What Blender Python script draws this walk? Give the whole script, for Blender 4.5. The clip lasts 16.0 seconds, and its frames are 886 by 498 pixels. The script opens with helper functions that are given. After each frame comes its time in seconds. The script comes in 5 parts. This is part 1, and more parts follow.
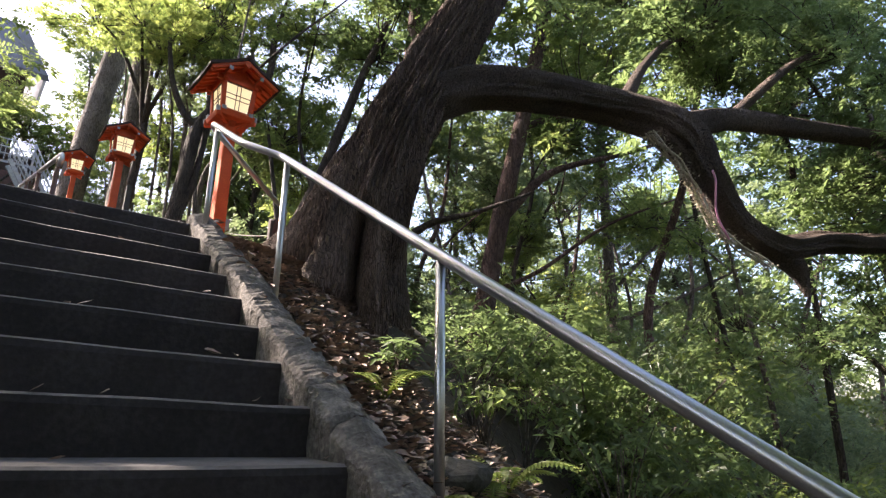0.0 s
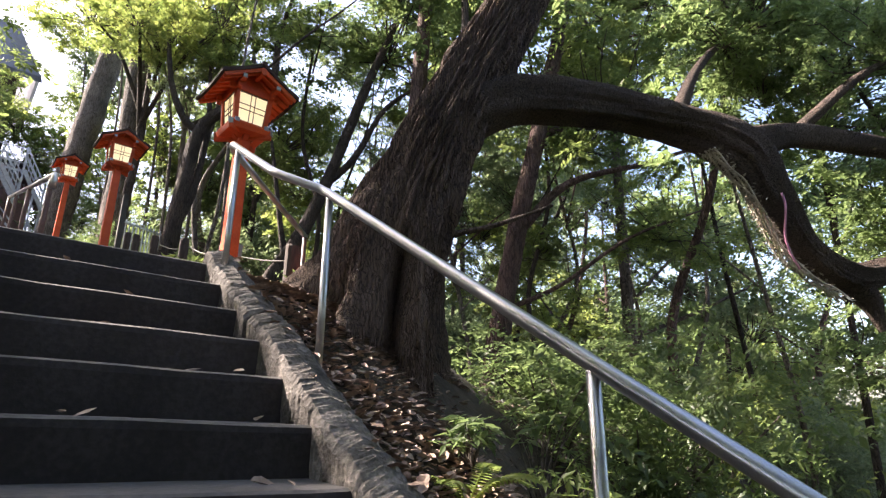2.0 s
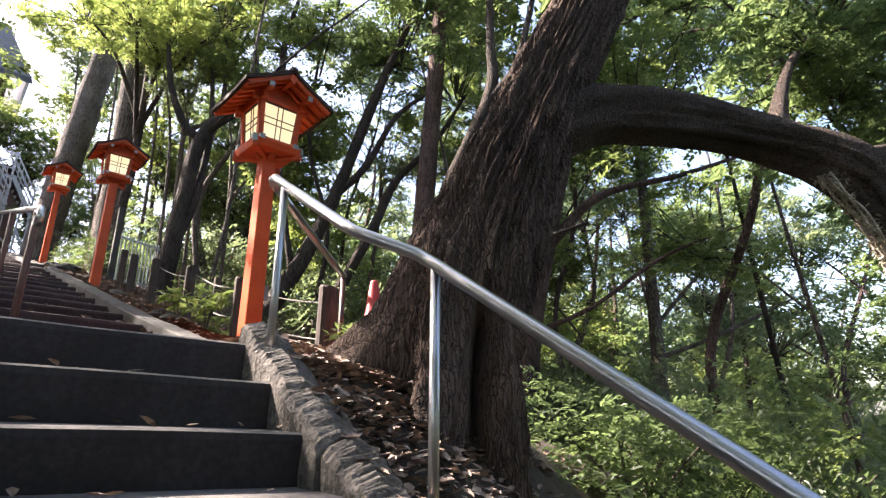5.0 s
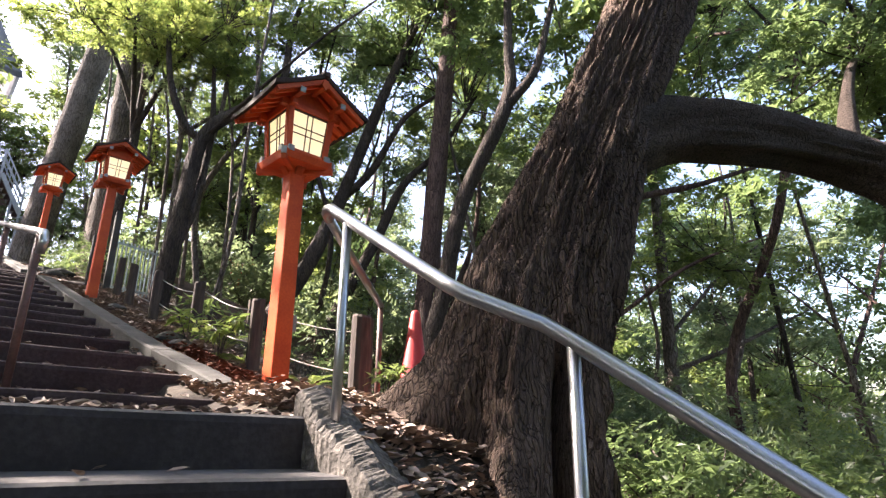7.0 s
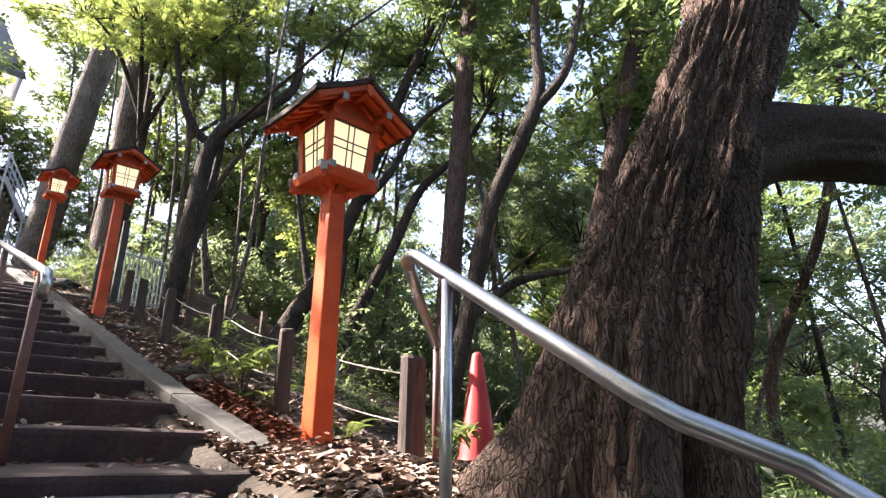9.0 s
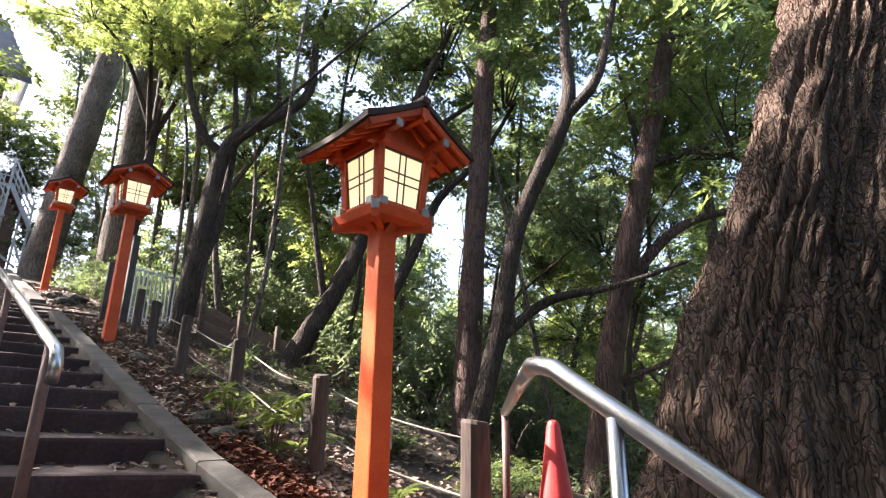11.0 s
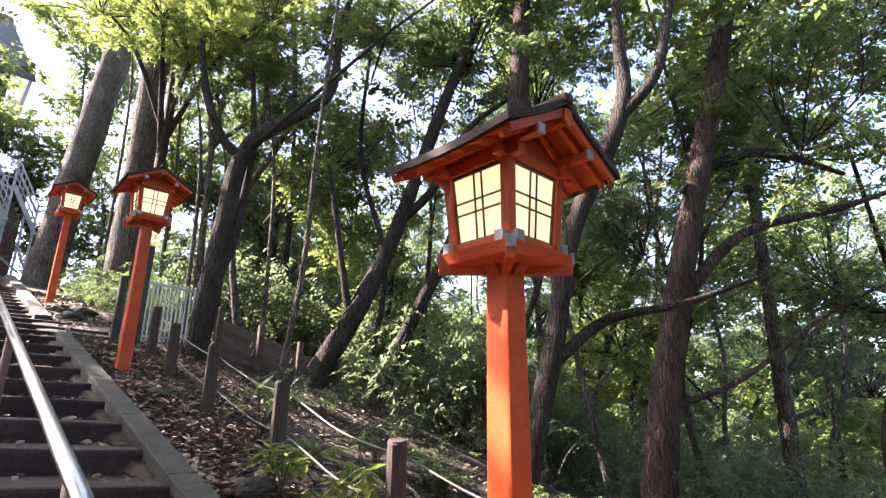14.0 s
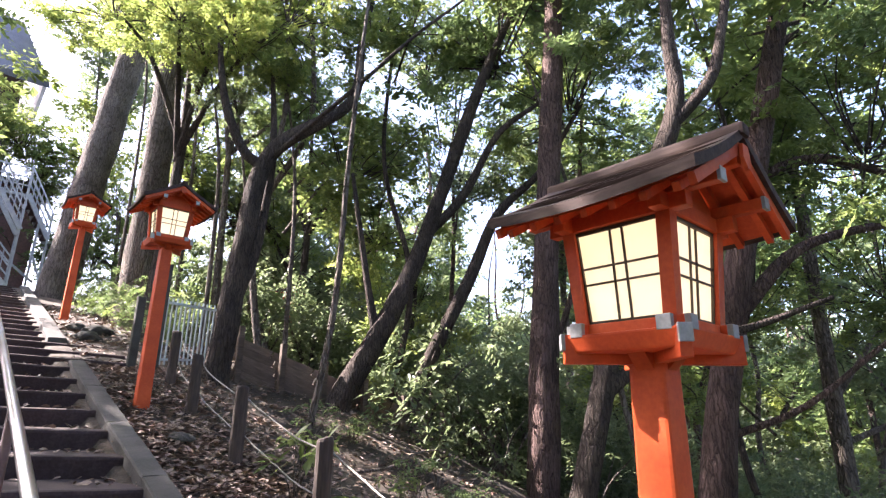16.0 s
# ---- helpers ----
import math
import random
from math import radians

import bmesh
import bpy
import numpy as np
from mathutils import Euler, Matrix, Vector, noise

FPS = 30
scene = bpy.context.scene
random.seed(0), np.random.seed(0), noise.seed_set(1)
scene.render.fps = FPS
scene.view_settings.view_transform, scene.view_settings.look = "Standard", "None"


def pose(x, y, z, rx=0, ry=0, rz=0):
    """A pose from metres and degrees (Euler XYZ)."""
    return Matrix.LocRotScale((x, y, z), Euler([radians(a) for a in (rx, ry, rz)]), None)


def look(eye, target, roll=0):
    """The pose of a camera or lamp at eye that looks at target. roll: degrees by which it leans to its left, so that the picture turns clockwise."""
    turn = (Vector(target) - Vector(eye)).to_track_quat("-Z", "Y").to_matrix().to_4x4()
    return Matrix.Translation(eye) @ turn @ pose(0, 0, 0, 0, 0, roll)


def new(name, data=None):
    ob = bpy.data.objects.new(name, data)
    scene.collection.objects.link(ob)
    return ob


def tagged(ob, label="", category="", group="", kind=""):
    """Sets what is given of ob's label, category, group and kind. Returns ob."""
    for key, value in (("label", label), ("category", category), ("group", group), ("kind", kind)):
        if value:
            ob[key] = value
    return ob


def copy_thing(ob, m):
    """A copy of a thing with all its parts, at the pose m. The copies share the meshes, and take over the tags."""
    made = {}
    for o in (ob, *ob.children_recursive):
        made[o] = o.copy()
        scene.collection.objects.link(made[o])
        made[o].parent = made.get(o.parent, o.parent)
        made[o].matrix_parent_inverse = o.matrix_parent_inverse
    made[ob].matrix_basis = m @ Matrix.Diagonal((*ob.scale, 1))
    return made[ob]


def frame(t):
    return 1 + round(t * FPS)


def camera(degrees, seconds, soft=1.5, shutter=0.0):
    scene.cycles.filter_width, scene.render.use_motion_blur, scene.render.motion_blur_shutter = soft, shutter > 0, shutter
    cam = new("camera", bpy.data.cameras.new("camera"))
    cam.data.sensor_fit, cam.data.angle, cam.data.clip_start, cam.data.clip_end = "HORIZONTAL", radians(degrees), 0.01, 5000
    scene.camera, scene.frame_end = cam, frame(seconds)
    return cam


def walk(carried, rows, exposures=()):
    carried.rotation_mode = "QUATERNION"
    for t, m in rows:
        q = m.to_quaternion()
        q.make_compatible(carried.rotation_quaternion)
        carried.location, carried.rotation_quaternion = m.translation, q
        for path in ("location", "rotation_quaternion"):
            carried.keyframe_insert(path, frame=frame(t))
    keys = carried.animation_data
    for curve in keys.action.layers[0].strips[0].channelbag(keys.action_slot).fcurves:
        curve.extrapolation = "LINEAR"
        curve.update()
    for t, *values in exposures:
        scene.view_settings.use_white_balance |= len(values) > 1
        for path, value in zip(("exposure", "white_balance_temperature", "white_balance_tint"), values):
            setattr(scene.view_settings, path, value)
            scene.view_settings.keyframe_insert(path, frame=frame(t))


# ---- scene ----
cam = camera(78.0, 16.0, soft=1.3)
METRES, EYE, TILT, LEAN, TURN = 5.8, 1.1, -1.5, 0.0, -42.0
ROWS = [
    (0.0, 0.0, 0.0, 0.0, -0.09, 17.83, -0.28),
    (0.5, -0.0119, 0.0181, 0.0219, -0.25, 17.95, -0.23),
    (1.0, -0.0347, 0.0363, 0.0349, -0.74, 17.98, -0.31),
    (1.5, -0.0541, 0.0533, 0.0548, -1.12, 17.91, -0.2),
    (2.0, -0.0721, 0.084, 0.0758, -0.64, 17.97, -0.29),
    (2.5, -0.0936, 0.1075, 0.0845, -0.9, 17.95, -0.26),
    (3.0, -0.1151, 0.1276, 0.1117, -1.32, 18.06, -0.22),
    (3.5, -0.1256, 0.1497, 0.1221, -1.18, 17.9, -0.32),
    (4.0, -0.1385, 0.1732, 0.1445, -1.13, 18.1, -0.23),
    (6.5, -0.2197, 0.2614, 0.2126, -1.99, 18.07, -0.4),
    (7.0, -0.2425, 0.2735, 0.233, -2.26, 18.05, -0.48),
    (7.5, -0.2536, 0.2882, 0.2457, -2.2, 17.98, -0.41),
    (8.0, -0.2645, 0.3171, 0.2567, -2.19, 17.93, -0.46),
    (8.5, -0.2824, 0.3382, 0.2743, -1.87, 17.98, -0.56),
    (9.0, -0.3076, 0.3556, 0.2946, -1.96, 18.03, -0.51),
    (11.5, -0.3824, 0.4371, 0.3713, -1.47, 17.95, -0.57),
    (12.0, -0.3957, 0.4611, 0.3784, -1.63, 17.83, -0.54),
    (12.5, -0.4072, 0.4888, 0.4017, -1.22, 17.91, -0.55),
    (13.0, -0.4281, 0.5092, 0.4078, -1.38, 17.94, -0.62),
    (13.5, -0.4523, 0.5239, 0.4346, -1.72, 17.95, -0.61),
    (14.0, -0.4709, 0.5426, 0.4421, -1.26, 17.78, -0.61),
    (14.5, -0.4848, 0.5691, 0.4662, -0.27, 17.85, -0.62),
    (15.0, -0.4999, 0.5873, 0.4738, 0.3, 17.82, -0.66),
    (15.5, -0.5244, 0.6047, 0.5034, -0.05, 17.86, -0.63),
    (16.0, -0.5362, 0.6257, 0.5169, -0.13, 17.69, -0.66),
]
walk(cam, [(t, pose(0, 0, EYE, TILT, LEAN, TURN) @ pose(METRES * x, METRES * y, METRES * z, 90 + pitch, roll, yaw)) for t, x, y, z, yaw, pitch, roll in ROWS],
     exposures=((0.0, 2.58, 6850, 21), (9.0, 2.76, 6700, 21), (13.0, 2.82, 6650, 20), (16.0, 3.0, 6400, 26)))

# ---- light ----
SUN_YAW, SUN_UP = 36.0, 42.0      # degrees left of +y, degrees above the horizon
world = bpy.data.worlds.new("sky")
scene.world = world
world.use_nodes = True
wn = world.node_tree
sky = wn.nodes.new("ShaderNodeTexSky")
sky.sky_type, sky.sun_disc = "NISHITA", False
sky.sun_elevation, sky.sun_rotation = radians(SUN_UP), radians(-SUN_YAW)
sky.air_density, sky.dust_density = 1.0, 2.5
wn.links.new(sky.outputs[0], wn.nodes["Background"].inputs[0])
wn.nodes["Background"].inputs[1].default_value = 0.11
sun = new("sun", bpy.data.lights.new("sun", "SUN"))
sun.data.energy, sun.data.angle, sun.data.color = 5.0, radians(0.6), (1.0, 0.94, 0.84)
a, e = radians(SUN_YAW), radians(SUN_UP)
SUN_DIR = Vector((-math.sin(a) * math.cos(e), math.cos(a) * math.cos(e), math.sin(e)))
sun.matrix_world = look(SUN_DIR * 60, (0, 0, 0))


# ---- materials ----
def shader(name):
    m = bpy.data.materials.new(name)
    m.use_nodes = True
    nt = m.node_tree
    return m, nt, nt.nodes["Principled BSDF"]


def surface(name, dark, light, scale=8.0, fine=60.0, rough=0.8, bump=0.3, metal=0.0, stain=None, per="island", stretch=(1, 1, 1), spec=0.5, dist=0.02, sky_dust=None):
    """Two-scale mottled surface: broad stains, fine grain and relief, and a slight change from piece to piece."""
    m, nt, b = shader(name)
    n, l = nt.nodes, nt.links
    co = n.new("ShaderNodeTexCoord")
    mp = n.new("ShaderNodeMapping")
    mp.inputs["Scale"].default_value = stretch
    l.new(co.outputs["Object"], mp.inputs[0])
    t1, t2 = n.new("ShaderNodeTexNoise"), n.new("ShaderNodeTexNoise")
    for t, s in ((t1, scale), (t2, fine)):
        t.inputs["Scale"].default_value, t.inputs["Detail"].default_value = s, 6
        l.new(mp.outputs[0], t.inputs["Vector"])
    mix = n.new("ShaderNodeMix")
    mix.data_type = "FLOAT"
    mix.inputs[0].default_value = 0.4
    l.new(t1.outputs[0], mix.inputs[2]), l.new(t2.outputs[0], mix.inputs[3])
    ramp = n.new("ShaderNodeValToRGB")
    ramp.color_ramp.elements[0].position, ramp.color_ramp.elements[1].position = 0.34, 0.68
    ramp.color_ramp.elements[0].color, ramp.color_ramp.elements[1].color = (*dark, 1), (*light, 1)
    if stain:
        el = ramp.color_ramp.elements.new(0.52)
        el.color = (*stain, 1)
    l.new(mix.outputs[0], ramp.inputs[0])
    hsv = n.new("ShaderNodeHueSaturation")
    l.new(ramp.outputs[0], hsv.inputs["Color"])
    rnd = n.new("ShaderNodeObjectInfo").outputs["Random"] if per == "object" else n.new("ShaderNodeNewGeometry").outputs["Random Per Island"]
    rng = n.new("ShaderNodeMapRange")
    rng.inputs[3].default_value, rng.inputs[4].default_value = 0.82, 1.2
    l.new(rnd, rng.inputs[0]), l.new(rng.outputs[0], hsv.inputs["Value"])
    out = hsv.outputs[0]
    if sky_dust:     # sky light painted into upward faces, as a paler dusty tone
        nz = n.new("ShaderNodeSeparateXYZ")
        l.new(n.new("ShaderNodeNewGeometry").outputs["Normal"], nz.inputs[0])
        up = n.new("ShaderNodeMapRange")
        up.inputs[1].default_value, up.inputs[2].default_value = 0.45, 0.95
        top_share = n.new("ShaderNodeMath")
        top_share.operation = "MULTIPLY"
        l.new(nz.outputs[2], up.inputs[0]), l.new(up.outputs[0], top_share.inputs[0]), l.new(mix.outputs[0], top_share.inputs[1])
        top_share.use_clamp = True
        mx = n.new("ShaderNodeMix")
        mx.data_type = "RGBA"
        mx.inputs[7].default_value = (*[min(1, v * 1.7) for v in sky_dust], 1)
        l.new(top_share.outputs[0], mx.inputs[0]), l.new(out, mx.inputs[6])
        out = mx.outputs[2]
    l.new(out, b.inputs["Base Color"])
    b.inputs["Roughness"].default_value, b.inputs["Metallic"].default_value = rough, metal
    b.inputs["Specular IOR Level"].default_value = spec
    bm_ = n.new("ShaderNodeBump")
    bm_.inputs["Strength"].default_value, bm_.inputs["Distance"].default_value = bump, dist
    l.new(mix.outputs[0], bm_.inputs["Height"]), l.new(bm_.outputs[0], b.inputs["Normal"])
    return m


def bark(name, groove, middle, ridge, scale, stretch):
    """Bark: long ridged plates split by dark grooves, broken by flakes and broad patches of tone."""
    m, nt, b = shader(name)
    n, l = nt.nodes, nt.links
    co, mp = n.new("ShaderNodeTexCoord"), n.new("ShaderNodeMapping")
    mp.inputs["Scale"].default_value = (1, 1, stretch)
    warp, big, flake = (n.new("ShaderNodeTexNoise") for _ in range(3))
    warp.inputs["Scale"].default_value, warp.inputs["Detail"].default_value = 5.0, 4
    l.new(co.outputs["Object"], warp.inputs["Vector"])
    sway = n.new("ShaderNodeVectorMath")
    sway.operation = "MULTIPLY_ADD"
    sway.inputs[1].default_value = (0.10, 0.10, 0.3)
    l.new(warp.outputs["Color"], sway.inputs[0]), l.new(co.outputs["Object"], sway.inputs[2])
    l.new(sway.outputs[0], mp.inputs[0])
    plate = n.new("ShaderNodeTexVoronoi")
    plate.feature = "DISTANCE_TO_EDGE"
    plate.inputs["Scale"].default_value = scale
    l.new(mp.outputs[0], plate.inputs["Vector"])
    edge = n.new("ShaderNodeMapRange")
    edge.interpolation_type = "SMOOTHSTEP"
    edge.inputs[2].default_value = 0.16
    l.new(plate.outputs["Distance"], edge.inputs[0])
    flake.inputs["Scale"].default_value, flake.inputs["Detail"].default_value = scale * 5, 5
    l.new(mp.outputs[0], flake.inputs["Vector"])
    big.inputs["Scale"].default_value = 1.4
    l.new(co.outputs["Object"], big.inputs["Vector"])
    mix = n.new("ShaderNodeMath")
    mix.operation = "MULTIPLY_ADD"
    mix.inputs[1].default_value = 0.75
    lower = n.new("ShaderNodeMath")
    lower.operation = "MULTIPLY_ADD"
    lower.inputs[1].default_value, lower.inputs[2].default_value = 0.19, 0.10
    l.new(edge.outputs[0], lower.inputs[0])
    l.new(flake.outputs[0], mix.inputs[0]), l.new(lower.outputs[0], mix.inputs[2])
    ramp = n.new("ShaderNodeValToRGB")
    for p_, c_ in ((0.34, groove), (0.56, middle), (0.9, ridge)):
        el = ramp.color_ramp.elements[0] if p_ == 0.34 else ramp.color_ramp.elements[-1] if p_ == 0.9 else ramp.color_ramp.elements.new(p_)
        el.position, el.color = p_, (*c_, 1)
    l.new(mix.outputs[0], ramp.inputs[0])
    hsv, rng_ = n.new("ShaderNodeHueSaturation"), n.new("ShaderNodeMapRange")
    rng_.inputs[1].default_value, rng_.inputs[2].default_value, rng_.inputs[3].default_value, rng_.inputs[4].default_value = 0.3, 0.7, 0.65, 1.35
    l.new(big.outputs[0], rng_.inputs[0]), l.new(rng_.outputs[0], hsv.inputs["Value"]), l.new(ramp.outputs[0], hsv.inputs["Color"])
    l.new(hsv.outputs[0], b.inputs["Base Color"])
    b.inputs["Roughness"].default_value, b.inputs["Specular IOR Level"].default_value = 0.92, 0.25
    bp = n.new("ShaderNodeBump")
    bp.inputs["Strength"].default_value, bp.inputs["Distance"].default_value = 1.0, 0.03
    relief = n.new("ShaderNodeMath")
    relief.operation = "MULTIPLY_ADD"
    relief.inputs[1].default_value = 0.75
    l.new(edge.outputs[0], relief.inputs[0]), l.new(mix.outputs[0], relief.inputs[2])
    l.new(relief.outputs[0], bp.inputs["Height"]), l.new(bp.outputs[0], b.inputs["Normal"])
    return m


def leafage(name, dark, light, through_light=0.45, rough=0.45):
    """Leaves: glossy top, light that passes through, a shade for each leaf and a slow drift across the crown."""
    m, nt, b = shader(name)
    n, l = nt.nodes, nt.links
    geo = n.new("ShaderNodeNewGeometry")
    ramp = n.new("ShaderNodeValToRGB")
    ramp.color_ramp.elements[0].color, ramp.color_ramp.elements[1].color = (*dark, 1), (*light, 1)
    co, big = n.new("ShaderNodeTexCoord"), n.new("ShaderNodeTexNoise")
    big.inputs["Scale"].default_value = 0.7
    l.new(co.outputs["Object"], big.inputs["Vector"])
    add = n.new("ShaderNodeMath")
    add.operation = "MULTIPLY_ADD"
    add.inputs[1].default_value = 0.6
    off = n.new("ShaderNodeMath")
    off.operation = "MULTIPLY_ADD"
    off.inputs[1].default_value, off.inputs[2].default_value = 1.6, -0.6
    l.new(big.outputs[0], off.inputs[0])
    l.new(geo.outputs["Random Per Island"], add.inputs[0]), l.new(off.outputs[0], add.inputs[2])
    l.new(add.outputs[0], ramp.inputs[0])
    l.new(ramp.outputs[0], b.inputs["Base Color"])
    b.inputs["Roughness"].default_value = rough
    tr = n.new("ShaderNodeBsdfTranslucent")
    hs = n.new("ShaderNodeHueSaturation")
    hs.inputs["Hue"].default_value, hs.inputs["Saturation"].default_value, hs.inputs["Value"].default_value = 0.487, 0.95, 2.2
    l.new(ramp.outputs[0], hs.inputs["Color"]), l.new(hs.outputs[0], tr.inputs[0])
    ms = n.new("ShaderNodeMixShader")
    ms.inputs[0].default_value = through_light
    l.new(b.outputs[0], ms.inputs[1]), l.new(tr.outputs[0], ms.inputs[2])
    l.new(ms.outputs[0], n["Material Output"].inputs[0])
    return m


def lit_paper(name, colour, power):
    m, nt, b = shader(name)
    n, l = nt.nodes, nt.links
    b.inputs["Base Color"].default_value = (0.85, 0.8, 0.62, 1)
    b.inputs["Roughness"].default_value = 0.7
    co, t, r = n.new("ShaderNodeTexCoord"), n.new("ShaderNodeTexNoise"), n.new("ShaderNodeMapRange")
    t.inputs["Scale"].default_value = 9
    r.inputs[3].default_value, r.inputs[4].default_value = power * 0.8, power * 1.2
    l.new(co.outputs["Object"], t.inputs["Vector"]), l.new(t.outputs[0], r.inputs[0])
    b.inputs["Emission Color"].default_value = (*colour, 1)
    l.new(r.outputs[0], b.inputs["Emission Strength"])
    return m


# steps: treads coloured paler as if lit by the sky, risers left near black
STONE = surface("dark worn concrete", (0.022, 0.019, 0.019), (0.05, 0.044, 0.044), 3, 45, 0.85, 0.4, per="object", stain=(0.032, 0.027, 0.027), sky_dust=(0.12, 0.113, 0.107), spec=0.2)
STONE_RED = surface("reddish dark stone", (0.03, 0.018, 0.018), (0.075, 0.052, 0.05), 3, 45, 0.8, 0.4, per="object", stain=(0.046, 0.03, 0.03), sky_dust=(0.055, 0.045, 0.041), spec=0.2)
KERB = surface("grey kerb stone", (0.03, 0.029, 0.025), (0.08, 0.076, 0.067), 4, 70, 0.9, 0.4, per="object")
LOGSTONE = surface("rough hewn mossy stone", (0.04, 0.035, 0.03), (0.27, 0.235, 0.205), 9, 55, 0.95, 0.9, per="object", stain=(0.12, 0.106, 0.092), dist=0.03)
ROCK = surface("dark mossy rock", (0.02, 0.02, 0.016), (0.085, 0.078, 0.066), 7, 50, 0.95, 0.8, per="object", stain=(0.045, 0.042, 0.034), dist=0.02)
CEDAR = surface("dry red brown cedar sprays", (0.06, 0.026, 0.018), (0.19, 0.08, 0.05), 3, 30, 0.9, 0.2, stain=(0.115, 0.048, 0.03), spec=0.15)
SOIL = surface("forest soil", (0.022, 0.015, 0.011), (0.085, 0.056, 0.038), 1.5, 25, 0.95, 0.9, stain=(0.045, 0.034, 0.022), dist=0.05)
BARK = bark("dark furrowed bark", (0.016, 0.013, 0.011), (0.055, 0.043, 0.036), (0.115, 0.09, 0.075), 26, 0.08)
GIANT_BARK = bark("deeply furrowed red brown bark", (0.018, 0.012, 0.010), (0.10, 0.068, 0.052), (0.23, 0.16, 0.122), 40, 0.06)
LIMB_BARK = bark("dark limb bark", (0.018, 0.014, 0.012), (0.09, 0.067, 0.055), (0.19, 0.145, 0.12), 26, 2.6)
BARK_GREY = bark("grey brown bark", (0.03, 0.025, 0.021), (0.11, 0.09, 0.076), (0.21, 0.18, 0.155), 16, 0.2)
BARK_RED = bark("red brown cedar bark", (0.026, 0.016, 0.014), (0.09, 0.058, 0.05), (0.17, 0.115, 0.1), 20, 0.08)
STEEL = surface("brushed stainless steel", (0.36, 0.36, 0.365), (0.52, 0.52, 0.525), 5, 200, 0.3, 0.05, metal=1.0, per="object", dist=0.002)
RUST = surface("brown painted steel", (0.075, 0.035, 0.028), (0.15, 0.075, 0.06), 12, 80, 0.5, 0.2, per="object", dist=0.004)
VERMILION = surface("weathered vermilion paint", (0.42, 0.055, 0.017), (0.6, 0.105, 0.028), 5, 60, 0.55, 0.15, per="object", stain=(0.51, 0.08, 0.022), dist=0.004, spec=0.25)
ROOFING = surface("dark shingled roofing", (0.025, 0.017, 0.015), (0.085, 0.056, 0.047), 12, 80, 0.75, 0.4, per="object", stretch=(1, 0.2, 1), dist=0.006, spec=0.2)
LATTICE = surface("dark brown lattice wood", (0.035, 0.024, 0.015), (0.08, 0.055, 0.035), 20, 90, 0.6, 0.2, per="object", dist=0.002)
CAPS = surface("pale grey end caps", (0.2, 0.21, 0.215), (0.32, 0.33, 0.335), 20, 90, 0.5, 0.1, per="object", dist=0.002)
PAPER = lit_paper("glowing paper pane", (1.0, 0.79, 0.42), 0.155)
WOODPOST = surface("damp dark timber", (0.022, 0.015, 0.012), (0.085, 0.06, 0.048), 6, 50, 0.85, 0.5, per="object", stretch=(1, 1, 0.15), dist=0.01)
BOARDS = surface("weathered brown boards", (0.05, 0.034, 0.024), (0.18, 0.13, 0.09), 5, 50, 0.85, 0.4, per="object", stretch=(0.15, 1, 1), dist=0.008, stain=(0.1, 0.07, 0.05))
ROPE = surface("pale weathered rope", (0.16, 0.15, 0.13), (0.36, 0.34, 0.30), 30, 120, 0.9, 0.5, per="object", dist=0.004)
CONE = surface("faded red plastic", (0.48, 0.03, 0.03), (0.60, 0.06, 0.055), 6, 60, 0.45, 0.1, per="object", dist=0.003)
WHITE = surface("greyed white paint", (0.30, 0.31, 0.32), (0.5, 0.51, 0.52), 8, 60, 0.5, 0.1, per="object", dist=0.003)
FENCE = surface("pale grey green fence paint", (0.36, 0.42, 0.42), (0.55, 0.6, 0.6), 8, 60, 0.5, 0.15, per="object", dist=0.003)
SLATE = surface("blue grey sheet roofing", (0.05, 0.055, 0.075), (0.11, 0.115, 0.14), 2, 20, 0.5, 0.2, per="object", stretch=(1, 1, 0.3), dist=0.01)
LEAF_DARK = leafage("dark evergreen leaves", (0.046, 0.076, 0.028), (0.105, 0.155, 0.05), 0.55, 0.4)
LEAF = leafage("green leaves", (0.052, 0.088, 0.025), (0.135, 0.178, 0.048), 0.54)
LEAF_BRIGHT = leafage("light yellow green leaves", (0.07, 0.115, 0.026), (0.17, 0.2, 0.05), 0.62)
# greyer green: the haze of the distance is put into the leaf colour
LEAF_FAR = leafage("haze toned grey green far leaves", (0.055, 0.085, 0.04), (0.13, 0.165, 0.075), 0.55)
DEAD = surface("dry fallen leaves", (0.09, 0.055, 0.038), (0.46, 0.35, 0.27), 2, 30, 0.6, 0.2, stain=(0.23, 0.155, 0.112))
PINK = surface("pink plastic cord", (0.55, 0.22, 0.36), (0.75, 0.36, 0.5), 8, 60, 0.4, 0.05, dist=0.002)
IVY_DRY = surface("bleached dry creeper", (0.3, 0.26, 0.2), (0.62, 0.57, 0.47), 30, 90, 0.9, 0.6, dist=0.006)


# ---- tools ----
def mesh_of(bm, name, mat, smooth=False):
    me = bpy.data.meshes.new(name)
    bmesh.ops.recalc_face_normals(bm, faces=bm.faces)
    bm.to_mesh(me)
    bm.free()
    me.materials.append(mat)
    if smooth:
        me.polygons.foreach_set("use_smooth", [True] * len(me.polygons))
    return me


def part(name, bm, mat, parent=None, label="", smooth=False, at=None):
    ob = new(name, mesh_of(bm, name, mat, smooth) if isinstance(bm, bmesh.types.BMesh) else bm)
    if parent is not None:
        ob.parent = parent
    if at is not None:
        ob.matrix_basis = at
    if label:
        ob["label"] = label
    return ob


